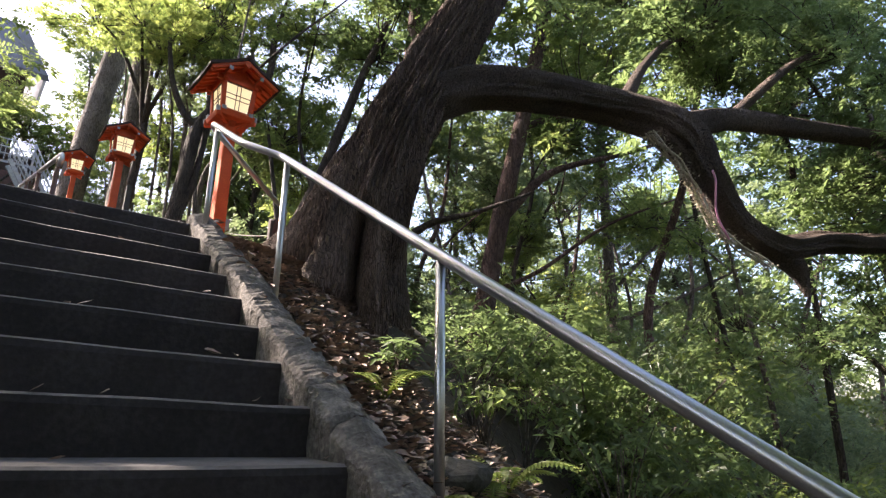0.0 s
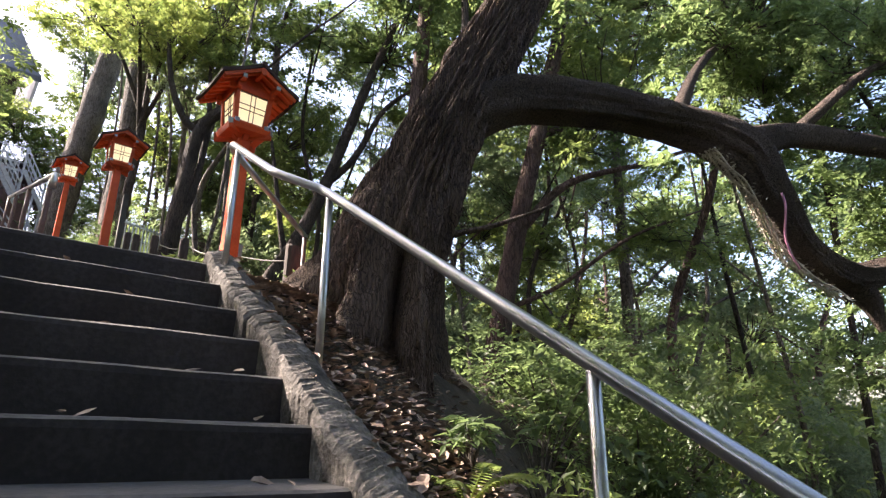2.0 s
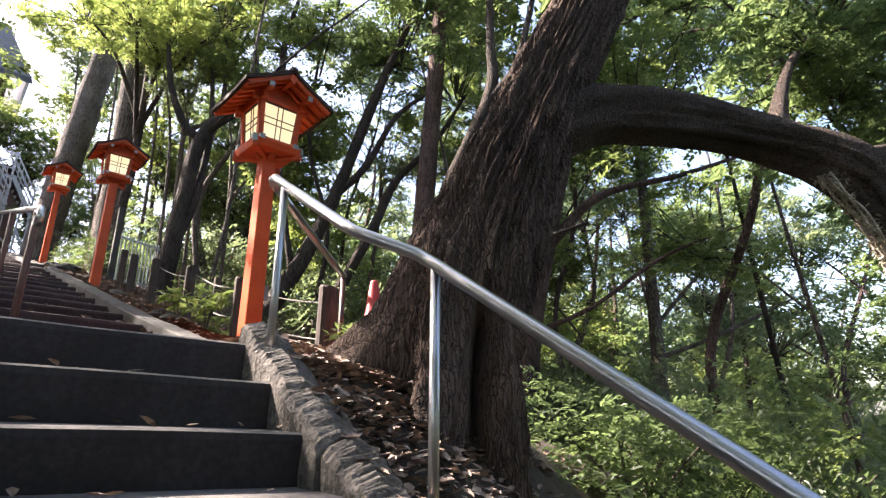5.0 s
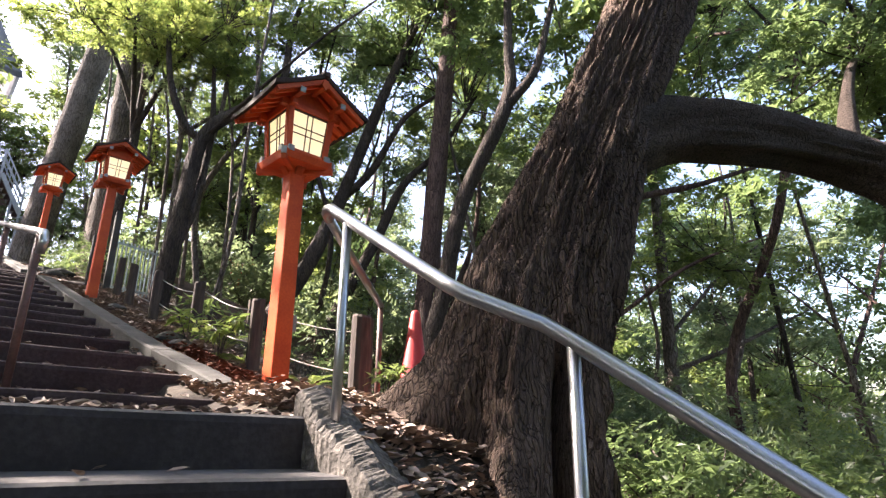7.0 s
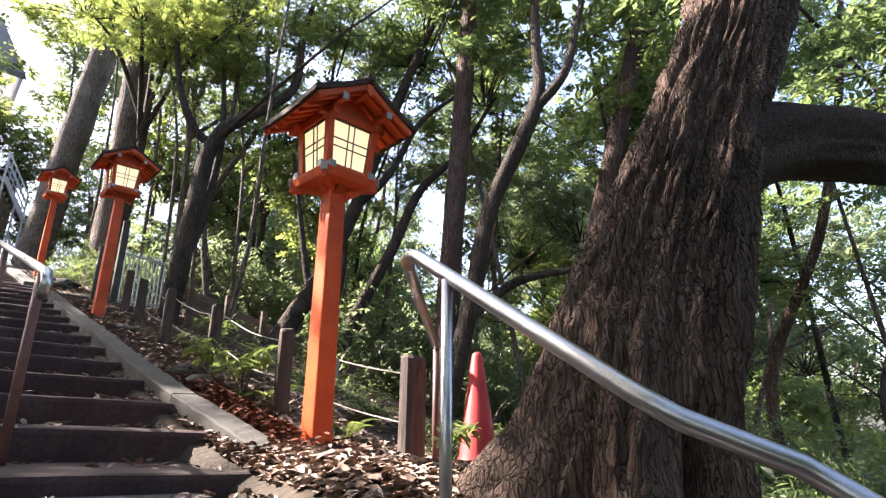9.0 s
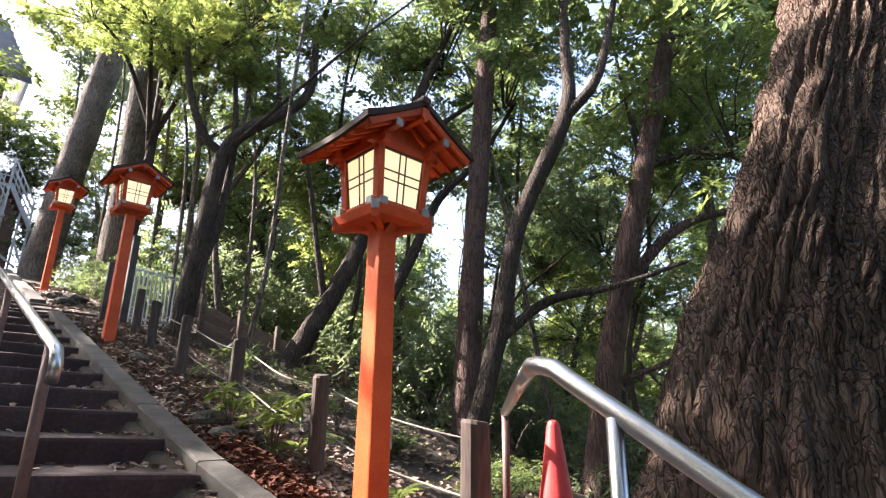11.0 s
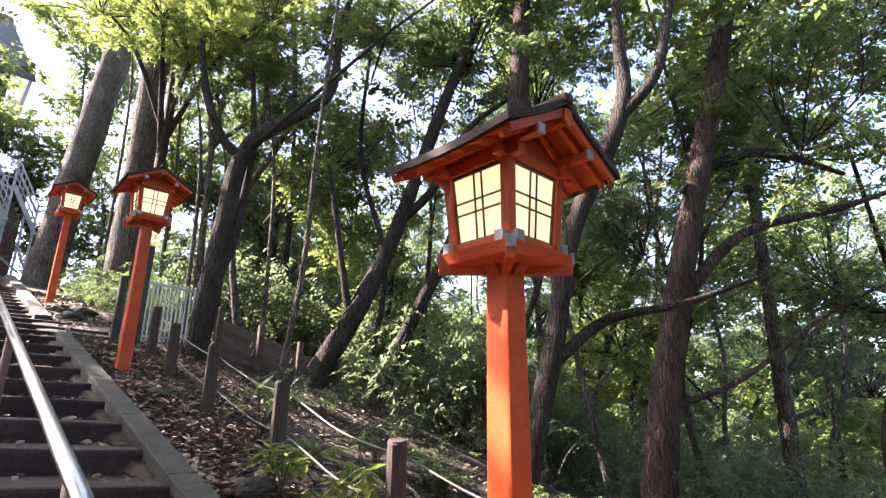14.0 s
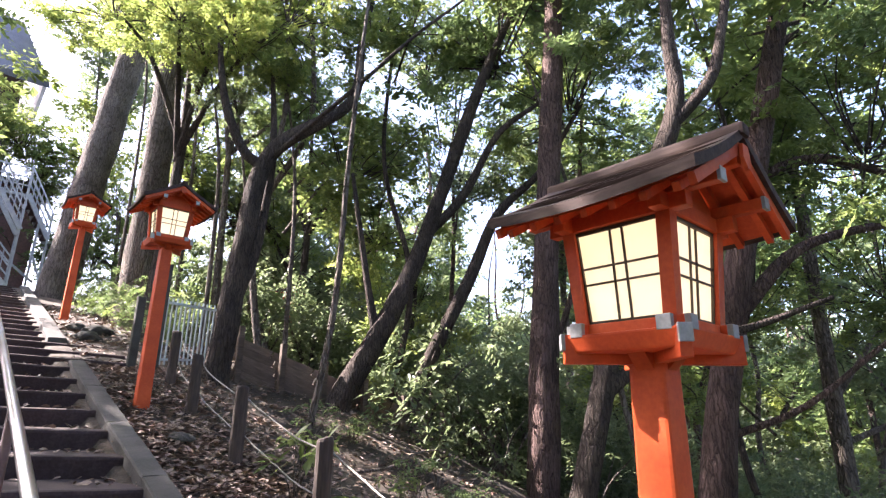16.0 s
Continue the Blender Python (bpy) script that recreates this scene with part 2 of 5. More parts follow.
def raw(name, verts, faces, mat, smooth=False):
    me = bpy.data.meshes.new(name)
    me.from_pydata(verts.tolist() if hasattr(verts, "tolist") else verts, [], faces.tolist() if hasattr(faces, "tolist") else faces)
    me.materials.append(mat)
    if smooth:
        me.polygons.foreach_set("use_smooth", [True] * len(me.polygons))
    return me


def thing(name, m, label, category, group="", kind=""):
    ob = new(name)
    ob.matrix_basis = m
    return tagged(ob, label, category, group, kind)


def add_box(bm, x0, y0, z0, x1, y1, z1, bevel=0.0, taper=1.0):
    """A box with optional rounded edges; taper scales its lower face."""
    cx, cy = (x0 + x1) / 2, (y0 + y1) / 2
    v = [bm.verts.new((cx + (x - cx) * k, cy + (y - cy) * k, z)) for z, k in ((z0, taper), (z1, 1.0)) for x, y in ((x0, y0), (x1, y0), (x1, y1), (x0, y1))]
    f = [bm.faces.new([v[i] for i in q]) for q in ((3, 2, 1, 0), (4, 5, 6, 7), (0, 1, 5, 4), (1, 2, 6, 5), (2, 3, 7, 6), (3, 0, 4, 7))]
    if bevel:
        bmesh.ops.bevel(bm, geom=list({ed for q in f for ed in q.edges}), offset=bevel, segments=2, profile=0.6, affect="EDGES")
    return bm


def box(*args, **kw):
    return add_box(bmesh.new(), *args, **kw)


def smooth_path(points, per):
    """Points along a soft curve through the given ones; each may carry more values than x, y, z."""
    p = np.array(points, float)
    if len(p) == 2:
        return np.array([p[0] + (p[1] - p[0]) * k / per for k in range(per + 1)])
    q = np.vstack([2 * p[0] - p[1], p, 2 * p[-1] - p[-2]])
    out = []
    for i in range(1, len(q) - 2):
        for k in range(per):
            t = k / per
            out.append(0.5 * (2 * q[i] + (q[i + 1] - q[i - 1]) * t + (2 * q[i - 1] - 5 * q[i] + 4 * q[i + 1] - q[i + 2]) * t * t + (3 * q[i] - q[i - 1] - 3 * q[i + 1] + q[i + 2]) * t ** 3))
    out.append(p[-1])
    return np.array(out)


def tube_arrays(points, per=6, segs=8, wobble=0.0, furrow=0.0, ridges=11, seed=0, start=0):
    """Vertices and faces of a tapered limb through points (x, y, z, radius). furrow: depth of the bark's long ridges."""
    p = smooth_path(points, per)
    c, r = p[:, :3], np.maximum(p[:, 3], 0.002)
    d = np.gradient(c, axis=0)
    d /= np.linalg.norm(d, axis=1)[:, None]
    ref = np.array([0.31, 0.95, 0.02]) if abs(d[:, 1]).mean() < 0.8 else np.array([1.0, 0.1, 0.0])
    u = ref - d * (d @ ref)[:, None]
    u /= np.linalg.norm(u, axis=1)[:, None]
    w = np.cross(d, u)
    ang = np.linspace(0, 2 * math.pi, segs, endpoint=False)
    rr = np.repeat(r[:, None], segs, 1)
    if wobble or furrow:
        for i in range(len(c)):
            for j in range(segs):
                q = Vector((math.cos(ang[j]) * 1.3 + seed, math.sin(ang[j]) * 1.3, c[i, 2] * 0.6 + c[i, 0] * 0.3))
                k = 1 + wobble * noise.noise(q * 1.5)
                if furrow:
                    f = Vector((math.cos(ang[j]) * ridges * 0.5, math.sin(ang[j]) * ridges * 0.5, i * 0.03 + seed))
                    k += furrow * (abs(noise.noise(f)) * 2 - 0.6) / max(r[i], 0.1) + 0.4 * furrow * noise.noise(f * 2.7) / max(r[i], 0.1)
                rr[i, j] *= k
    v = c[:, None] + rr[:, :, None] * (np.cos(ang)[None, :, None] * u[:, None] + np.sin(ang)[None, :, None] * w[:, None])
    v = v.reshape(-1, 3)
    n = len(c)
    i, j = np.meshgrid(np.arange(n - 1), np.arange(segs), indexing="ij")
    k = (j + 1) % segs
    f = np.stack([i * segs + j, i * segs + k, (i + 1) * segs + k, (i + 1) * segs + j], -1).reshape(-1, 4) + start
    return v, f


def limbs(name, runs, mat, smooth=True):
    """One mesh of several tubes; each run: (points, keywords)."""
    vs, fs, n = [], [], 0
    for pts, kw in runs:
        v, f = tube_arrays(pts, start=n, **kw)
        vs.append(v), fs.append(f)
        n += len(v)
    return raw(name, np.vstack(vs), np.vstack(fs), mat, smooth)


def pipe(name, points, radius, mat, parent, per=1, segs=14, label=""):
    """A round metal pipe with closed ends."""
    pts = [(*q, radius) for q in points]
    p = smooth_path(pts, per) if per > 1 else np.array(pts)
    v, f = tube_arrays(p[:, :4], per=1, segs=segs) if len(p) > 2 else tube_arrays(pts, per=2, segs=segs)
    me = raw(name, v, f, mat)
    bm = bmesh.new()
    bm.from_mesh(me)
    bmesh.ops.holes_fill(bm, edges=[ed for ed in bm.edges if ed.is_boundary])
    bpy.data.meshes.remove(me)
    for fc in bm.faces:
        fc.smooth = len(fc.verts) == 4
    return part(name, bm, mat, parent, label)


def leaf_cloud(name, centres, spread, per, size, mat, rng, flat=0.45, narrow=0.42, droop=0.25):
    """Many single folded leaves set round centres: each is a pointed blade of two facets."""
    centres = np.asarray(centres, float)
    n = len(centres) * per
    c = np.repeat(centres, per, 0) + rng.normal(size=(n, 3)) * np.array([spread, spread, spread * flat])
    az = rng.uniform(0, 2 * math.pi, n)
    tilt = rng.normal(-droop, 0.45, n)
    d = np.stack([np.cos(az) * np.cos(tilt), np.sin(az) * np.cos(tilt), np.sin(tilt)], 1)
    s = np.stack([-np.sin(az), np.cos(az), rng.normal(0, 0.35, n)], 1)
    s /= np.linalg.norm(s, axis=1)[:, None]
    up = np.cross(d, s)
    ln = size * rng.uniform(0.6, 1.35, n)[:, None]
    wd = ln * narrow * rng.uniform(0.8, 1.2, n)[:, None]
    base, tip, mid = c, c + d * ln, c + d * ln * 0.48
    v = np.stack([base, mid + s * wd / 2 + up * wd * 0.14, tip, mid - s * wd / 2 + up * wd * 0.14], 1).reshape(-1, 3)
    i = np.arange(n)[:, None] * 4
    f = np.concatenate([i + [0, 1, 2], i + [0, 2, 3]], 1).reshape(-1, 3)
    return raw(name, v, f, mat)


def interp(x, xs, ys):
    return float(np.interp(x, xs, ys))


# ---- ground ----
LINE_Y = (-120, -2.8, 4.0, 5.3, 13.2, 13.8, 25.2, 28, 60, 200)
LINE_Z = (-8.0, -1.80, 2.30, 2.30, 4.38, 4.45, 7.25, 7.3, 10, 14)


def ground_z(x, y):
    """Height of the forest floor; the stairs lie along +y between x = -2.3 and 1.3."""
    h = interp(y, LINE_Y, LINE_Z)
    lower = min(1, max(0, (4.6 - y) / 1.4))
    if x > 1.2:
        s = x - 1.2
        low = interp(s, (0, 0.25, 0.9, 2.0, 5, 14, 60, 200), (-0.02, -0.1, -0.25, -0.9, -2.6, -4.2, -8, -10))
        high = interp(s, (0, 0.3, 1.0, 1.6, 3.2, 6, 14, 60, 200), (0.04, 0.06, 0.0, -0.08, -0.8, -1.1, -3.0, -9, -12))
        high += 0.17 * math.exp(-((y - 5.1) / 0.8) ** 2) * min(1, s / 0.4)
        high += 0.9 * math.exp(-((x - 5.5) / 2.2) ** 2 - ((y - 16.5) / 3.5) ** 2)
        z = h + low * lower + high * (1 - lower)
    elif x < -2.3:
        s = -2.3 - x
        z = h + interp(s, (0, 1, 4, 20, 100), (0.05, 0.35, 0.9, 2.5, 6))
    else:
        z = h - 0.22
    far = min(1, max(0, (abs(x) - 1.6) / 1.2))
    return z + far * (0.10 * noise.noise(Vector((x * 0.9, y * 0.9, 3))) + 0.03 * noise.noise(Vector((x * 3.1, y * 3.1, 7))))


def build_ground():
    near = lambda a, b, st: list(np.arange(a, b, st))
    xs = [-300, -150, -80, -40, -25, -15, -10, -7, -5, -4, -3.2] + near(-2.6, 4.5, 0.17) + near(4.5, 10, 0.4) + near(10, 20, 1.2) + [22, 26, 32, 40, 55, 80, 150, 300]
    ys = [-300, -150, -70, -30, -15, -8, -5] + near(-3.2, 12, 0.17) + near(12, 20, 0.4) + near(20, 32, 1.0) + [34, 38, 44, 52, 65, 90, 150, 300]
    verts = [(x, y, ground_z(x, y)) for y in ys for x in xs]
    w = len(xs)
    faces = [(j * w + i, j * w + i + 1, (j + 1) * w + i + 1, (j + 1) * w + i) for j in range(len(ys) - 1) for i in range(w - 1)]
    tagged(new("ground", raw("ground", verts, faces, SOIL, True)), "dark forest soil sloping beside the stairs", "ground", kind="structure")


build_ground()

# ---- stairs ----
SKEW, FALL, EDGE = -0.13, -0.040, 1.12


def step_mesh(width, depth, rise, mat, seed, rows=16):
    """One worn stone step: the origin is the right end of its nosing; it runs to -x."""
    bm = bmesh.new()
    prof = [(0.012, -rise - 0.05), (0.0, -0.03), (0.006, -0.008), (0.022, 0.0), (depth * 0.5, 0.001), (depth + 0.03, 0.003), (depth + 0.03, -rise - 0.05)]
    rings = []
    for k in range(rows + 1):
        x = -width * k / rows
        n1 = noise.noise(Vector((x * 2.3, seed * 3.7, 1)))
        n2 = noise.noise(Vector((x * 9.0, seed * 5.1, 4)))
        rings.append([bm.verts.new((x, q[0] + SKEW * x * 1.0 + 0.010 * n1 * (i in (1, 2, 3)), q[1] + FALL * x + (0.007 * n1 + 0.004 * n2) * (i in (2, 3, 4)))) for i, q in enumerate(prof)])
    for a_, b_ in zip(rings, rings[1:]):
        for i in range(len(prof)):
            j = (i + 1) % len(prof)
            bm.faces.new((a_[i], a_[j], b_[j], b_[i]))
    bm.faces.new(rings[0]), bm.faces.new(rings[-1][::-1])
    return mesh_of(bm, "step", mat)


stairs_lower = thing("stairs_lower", pose(0, 0, 0), "dark worn concrete steps with chipped nosings and treads tinted pale for sky light", "stairs", kind="structure")
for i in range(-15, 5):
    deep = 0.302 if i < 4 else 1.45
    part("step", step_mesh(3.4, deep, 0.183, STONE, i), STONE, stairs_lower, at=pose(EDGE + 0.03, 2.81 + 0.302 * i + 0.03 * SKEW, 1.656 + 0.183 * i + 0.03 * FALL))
stairs_upper = thing("stairs_upper", pose(0, 0, 0), "long dark stone steps strewn with dry leaves", "stairs", kind="structure")
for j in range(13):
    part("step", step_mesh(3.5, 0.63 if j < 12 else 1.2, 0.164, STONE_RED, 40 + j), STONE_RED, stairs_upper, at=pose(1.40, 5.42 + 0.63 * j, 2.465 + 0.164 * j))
stairs_top = thing("stairs_top", pose(0, 0, 0), "distant flight of dark stone steps", "stairs", kind="structure")
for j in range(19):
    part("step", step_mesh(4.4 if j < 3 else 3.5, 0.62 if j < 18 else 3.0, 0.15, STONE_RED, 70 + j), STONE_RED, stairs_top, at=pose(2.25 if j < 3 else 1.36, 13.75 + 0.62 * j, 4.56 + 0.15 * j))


def slab(p0, p1, width, height, mat, parent, name, seed, rough=0.012, log=False):
    """A kerb stone from p0 to p1 (its inner top edge), with rough faces; log gives it a rounded hewn back."""
    p0, p1 = Vector(p0), Vector(p1)
    d = p1 - p0
    n = max(6, int(d.length / (0.011 if log else 0.045)))
    if log:
        prof = [(0.02, -height), (0.0, -height * 0.45), (0.0, -0.03), (0.022, -0.002), (width * 0.42, 0.016), (width * 0.7, -0.006), (width * 0.9, -0.04), (width, -0.085), (width * 1.02, -height)]
    else:
        prof = [(0, -height), (0, -0.012), (0.012, 0), (width * 0.5, 0.002), (width - 0.012, 0), (width, -0.012), (width, -height)]
    bm = bmesh.new()
    rings = []
    for k in range(n + 1):
        c = p0 + d * (0.004 + 0.992 * k / n)
        end = 0.016 if log and k in (0, n) else 0.0
        ring = []
        for i, (x, z) in enumerate(prof):
            q = Vector((c.x + x, c.y, c.z + z)) * 6 + Vector((seed, 0, 0))
            o = rough * noise.noise(q) + rough * 0.9 * noise.noise(q * 3.1)
            if log:      # chisel marks across the stone
                o += 0.007 * math.sin(c.y * 200 + 2.5 * noise.noise(q * 0.8) + x * 18) * (0.4 + noise.noise(q * 0.5) ** 2 * 2)
            ring.append(bm.verts.new((c.x + x + (o * 0.4 if i < 3 else 0) - (x - width / 2) * end * 2, c.y, c.z + z - end + (o if 1 <= i < len(prof) - 1 else 0))))
        rings.append(ring)
    for a_, b_ in zip(rings, rings[1:]):
        for i in range(len(prof)):
            j = (i + 1) % len(prof)
            bm.faces.new((a_[i], a_[j], b_[j], b_[i]))
    bm.faces.new(rings[0]), bm.faces.new(rings[-1][::-1])
    return part(name, bm, mat, parent, smooth=False)


kerb_lower = thing("kerb_lower", pose(0, 0, 0), "rough hewn mossy stone kerb beside the stairs", "kerb", kind="structure")
cuts = [-1.9, -0.9, 0.05, 1.0, 1.75, 2.55, 3.3, 4.12]
for k, (y0, y1) in enumerate(zip(cuts, cuts[1:])):
    zf = lambda y: 1.656 + (y - 2.81) * 0.606 + 0.045
    xf = lambda y: 1.055 + (y - 1.9) * 0.045
    slab((xf(y0) + 0.012 * (k % 2), y0, zf(y0)), (xf(y1) + 0.01 * (k % 3), y1, zf(y1)), 0.245, 0.42, LOGSTONE, kerb_lower, "kerb_stone", k * 7.3, 0.02, True)
kerb_upper = thing("kerb_upper", pose(0, 0, 0), "long smooth grey kerb stones beside the upper stairs", "kerb", kind="structure")
slab((1.46, 5.30, 2.43), (1.50, 5.75, 2.585), 0.30, 0.3, LOGSTONE, kerb_upper, "kerb_stone", 77, 0.02, True)
ycut = [5.62, 6.75, 8.0, 9.3, 10.6, 11.9, 13.2]
xcut = [1.50, 1.40, 1.37, 1.37, 1.365, 1.365, 1.365]
for k in range(6):
    zf = lambda y: 2.505 + (y - 5.42) * 0.2603
    slab((xcut[k], ycut[k], zf(ycut[k])), (xcut[k + 1], ycut[k + 1], zf(ycut[k + 1])), 0.18, 0.4, KERB, kerb_upper, "kerb_stone", 100 + k * 3.1, 0.006)
kerb_top = thing("kerb_top", pose(0, 0, 0), "grey kerb stones beside the farthest stairs", "kerb", kind="structure")
ycut = np.linspace(15.2, 25.1, 6)
for k in range(5):
    zf = lambda y: 4.98 + (y - 15.2) * 0.239
    slab((1.33 + 0.03 * k, ycut[k], zf(ycut[k])), (1.36 + 0.03 * k, ycut[k + 1], zf(ycut[k + 1])), 0.24, 0.4, KERB, kerb_top, "kerb_stone", 200 + k * 3.1, 0.004)

# ---- handrails ----
rail = thing("handrail", pose(1.3, 1.5, 0.85), "polished steel handrail with welded posts beside the stairs", "handrail")
inv = Matrix.Translation((-1.3, -1.5, -0.85))


def rail_pipe(name, pts, r, mat, per=1, owner=None, label=""):
    ob = pipe(name, pts, r, mat, owner or rail, per, label=label)
    if owner is None:
        ob.matrix_basis = inv
    return ob


rail_pipe("top_rail", [(1.27, -2.0, -0.51), (1.307, 1.465, 1.648), (1.379, 3.02, 2.615), (1.36, 3.09, 2.66), (1.205, 3.25, 2.745), (1.20, 3.33, 2.79), (1.24, 4.05, 3.225), (1.25, 4.10, 3.255), (1.262, 4.15, 3.266), (1.29, 4.20, 3.268), (1.33, 4.24, 3.264)], 0.0240, STEEL)
rail_pipe("return_rail", [(1.33, 4.24, 3.264), (1.7, 4.59, 3.224), (2.47, 5.30, 3.145)], 0.0236, STEEL, label="tarnished steel return rail")
for (x, y), zt in (((1.225, 3.93), 3.14), ((1.379, 3.0), 2.59), ((1.307, 1.465), 1.63), ((1.29, -0.2), 0.59), ((1.28, -1.6), -0.28)):
    rail_pipe("post", [(x, y, ground_z(x, y) - 0.12), (x, y, zt)], 0.019, STEEL)
rail_pipe("post", [(2.455, 5.285, 2.2), (2.455, 5.285, 3.13)], 0.02, RUST, label="brown tarnished post")

mid_rail = thing("centre_handrail", pose(0.47, 5.8, 2.45), "steel handrail on brown painted posts up the steps", "handrail")
minv = Matrix.Translation((-0.47, -5.8, -2.45))
top = [(0.47, 5.83, 3.24), (0.47, 5.79, 3.30), (0.47, 5.84, 3.36)] + [(0.47, y, 3.36 + (y - 5.84) * 0.262) for y in (6.5, 9, 12.6)]
ob = pipe("top_rail", top, 0.024, STEEL, mid_rail)
ob.matrix_basis = minv
for y in (5.98, 8.2, 10.4, 12.4):
    ob = pipe("post", [(0.47, y, 2.3 + (y - 5.42) * 0.26), (0.47, y, 3.36 + (y - 5.84) * 0.262)], 0.022, RUST, mid_rail, label="brown painted post")
    ob.matrix_basis = minv


# ---- lanterns ----
def build_lantern(name="stone_path_lantern"):
    """A vermilion post lantern: tapered post, tray, four papered windows and a gabled roof whose ridge runs along y. Origin at the foot."""
    root = thing(name, pose(0, 0, 0), "vermilion wooden post lantern with lit paper windows", "lantern", "lanterns beside the stairs")
    H = 1.66
    part("post", box(-0.06, -0.06, -0.25, 0.06, 0.06, H, bevel=0.012, taper=1.18), VERMILION, root)
    bm = bmesh.new()
    add_box(bm, -0.215, -0.215, H - 0.012, 0.215, 0.215, H + 0.045, bevel=0.008, taper=0.9)
    part("tray", bm, VERMILION, root)
    for ang in (0, 90, 180, 270):
        bm = bmesh.new()
        v = [bm.verts.new(q) for q in ((-0.03, -0.055, H - 0.07), (0.03, -0.055, H - 0.07), (0.03, -0.055, H), (-0.03, -0.055, H), (-0.03, -0.125, H), (0.03, -0.125, H))]
        for q in ((0, 1, 2, 3), (3, 2, 5, 4), (0, 4, 5, 1), (0, 3, 4), (1, 5, 2)):
            bm.faces.new([v[i] for i in q])
        part("bracket", bm, VERMILION, root, at=pose(0, 0, 0, 0, 0, ang))
    z0, z1 = H + 0.08, H + 0.40
    b0, b1 = 0.150, 0.174        # half width of the body below and above
    for ang in (0, 90):
        for s in (-1, 1):
            part("sill_beam", box(-0.21, -0.022, H + 0.038, 0.21, 0.022, H + 0.082, bevel=0.004), VERMILION, root, at=pose(0, 0, 0, 0, 0, ang) @ pose(0, s * b0, 0))
    for sx in (-1, 1):
        for sy in (-1, 1):
            bm = bmesh.new()
            lo = [bm.verts.new((sx * b0 + dx * 0.021, sy * b0 + dy * 0.021, z0 - 0.03)) for dx, dy in ((-1, -1), (1, -1), (1, 1), (-1, 1))]
            hi = [bm.verts.new((sx * b1 + dx * 0.023, sy * b1 + dy * 0.023, z1 + 0.03)) for dx, dy in ((-1, -1), (1, -1), (1, 1), (-1, 1))]
            bm.faces.new(lo[::-1]), bm.faces.new(hi)
            for i in range(4):
                j = (i + 1) % 4
                bm.faces.new((lo[i], lo[j], hi[j], hi[i]))
            part("corner_post", bm, VERMILION, root)
            part("end_cap", box(-0.010, -0.0235, -0.023, 0.010, 0.0235, 0.023, bevel=0.003), CAPS, root, "pale grey end cap", at=pose(sx * 0.204, sy * b0, H + 0.06))
            part("end_cap", box(-0.0235, -0.010, -0.023, 0.0235, 0.010, 0.023, bevel=0.003), CAPS, root, "pale grey end cap", at=pose(sx * b0, sy * 0.204, H + 0.06))
            corner = pose(0, 0, 0, 0, 0, math.degrees(math.atan2(sy, sx)))
            part("corner_bracket", box(0.06, -0.019, H - 0.045, 0.292, 0.019, H + 0.05, bevel=0.004), VERMILION, root, at=corner)
            part("end_cap", box(0.288, -0.021, H - 0.002, 0.302, 0.021, H + 0.052, bevel=0.003), CAPS, root, "pale grey end cap", at=corner)
    for ang in (0, 90, 180, 270):
        turn = pose(0, 0, 0, 0, 0, ang)
        lean_ = math.degrees(math.atan((b1 - b0) / (z1 - z0)))
        face = turn @ pose(0, -(b0 + b1) / 2 + 0.004, (z0 + z1) / 2, lean_, 0, 0)
        hh, w0, w1 = (z1 - z0) / 2, b0 - 0.02, b1 - 0.022
        bm = bmesh.new()
        v = [bm.verts.new((x, y, z)) for y in (-0.002, 0.002) for x, z in ((-w0, -hh), (w0, -hh), (w1, hh), (-w1, hh))]
        for q in ((0, 1, 2, 3), (7, 6, 5, 4), (0, 4, 5, 1), (1, 5, 6, 2), (2, 6, 7, 3), (3, 7, 4, 0)):
            bm.faces.new([v[i] for i in q])
        win = part("window", bm, PAPER, root, "glowing cream paper pane", at=face)
        for x in (-0.022, 0.022):
            part("bar", box(x - 0.0035, -0.009, -hh, x + 0.0035, -0.003, hh), LATTICE, win, "dark lattice bar")
        for z in (-0.025, 0.03):
            part("bar", box(-w0 - 0.01, -0.010, z - 0.0035, w0 + 0.01, -0.0035, z + 0.0035), LATTICE, win, "dark lattice bar")
        for z in (-hh, hh - 0.012):
            part("frame", box(-w1, -0.012, z, w1, -0.002, z + 0.012), LATTICE, win, "dark window frame")
        for s in (-1, 1):
            part("frame", box(-0.006, -0.012, -hh, 0.006, -0.002, hh), LATTICE, win, "dark window frame", at=pose(s * (w0 + w1) / 2, 0, 0, 0, s * math.degrees(math.atan((w1 - w0) / (2 * hh))), 0))
        part("head_beam", box(-b1 - 0.075, -0.022, 0, b1 + 0.075, 0.022, 0.05, bevel=0.004), VERMILION, root, at=turn @ pose(0, -b1, z1))
    # roof: two curved slopes with a thick dark shell over vermilion boards
    RL, RW, zr, ze = 0.345, 0.375, z1 + 0.215, z1 + 0.0
    curve = lambda k: (RW * k, zr - (zr - ze) * (k * 1.22 - 0.22 * k * k))
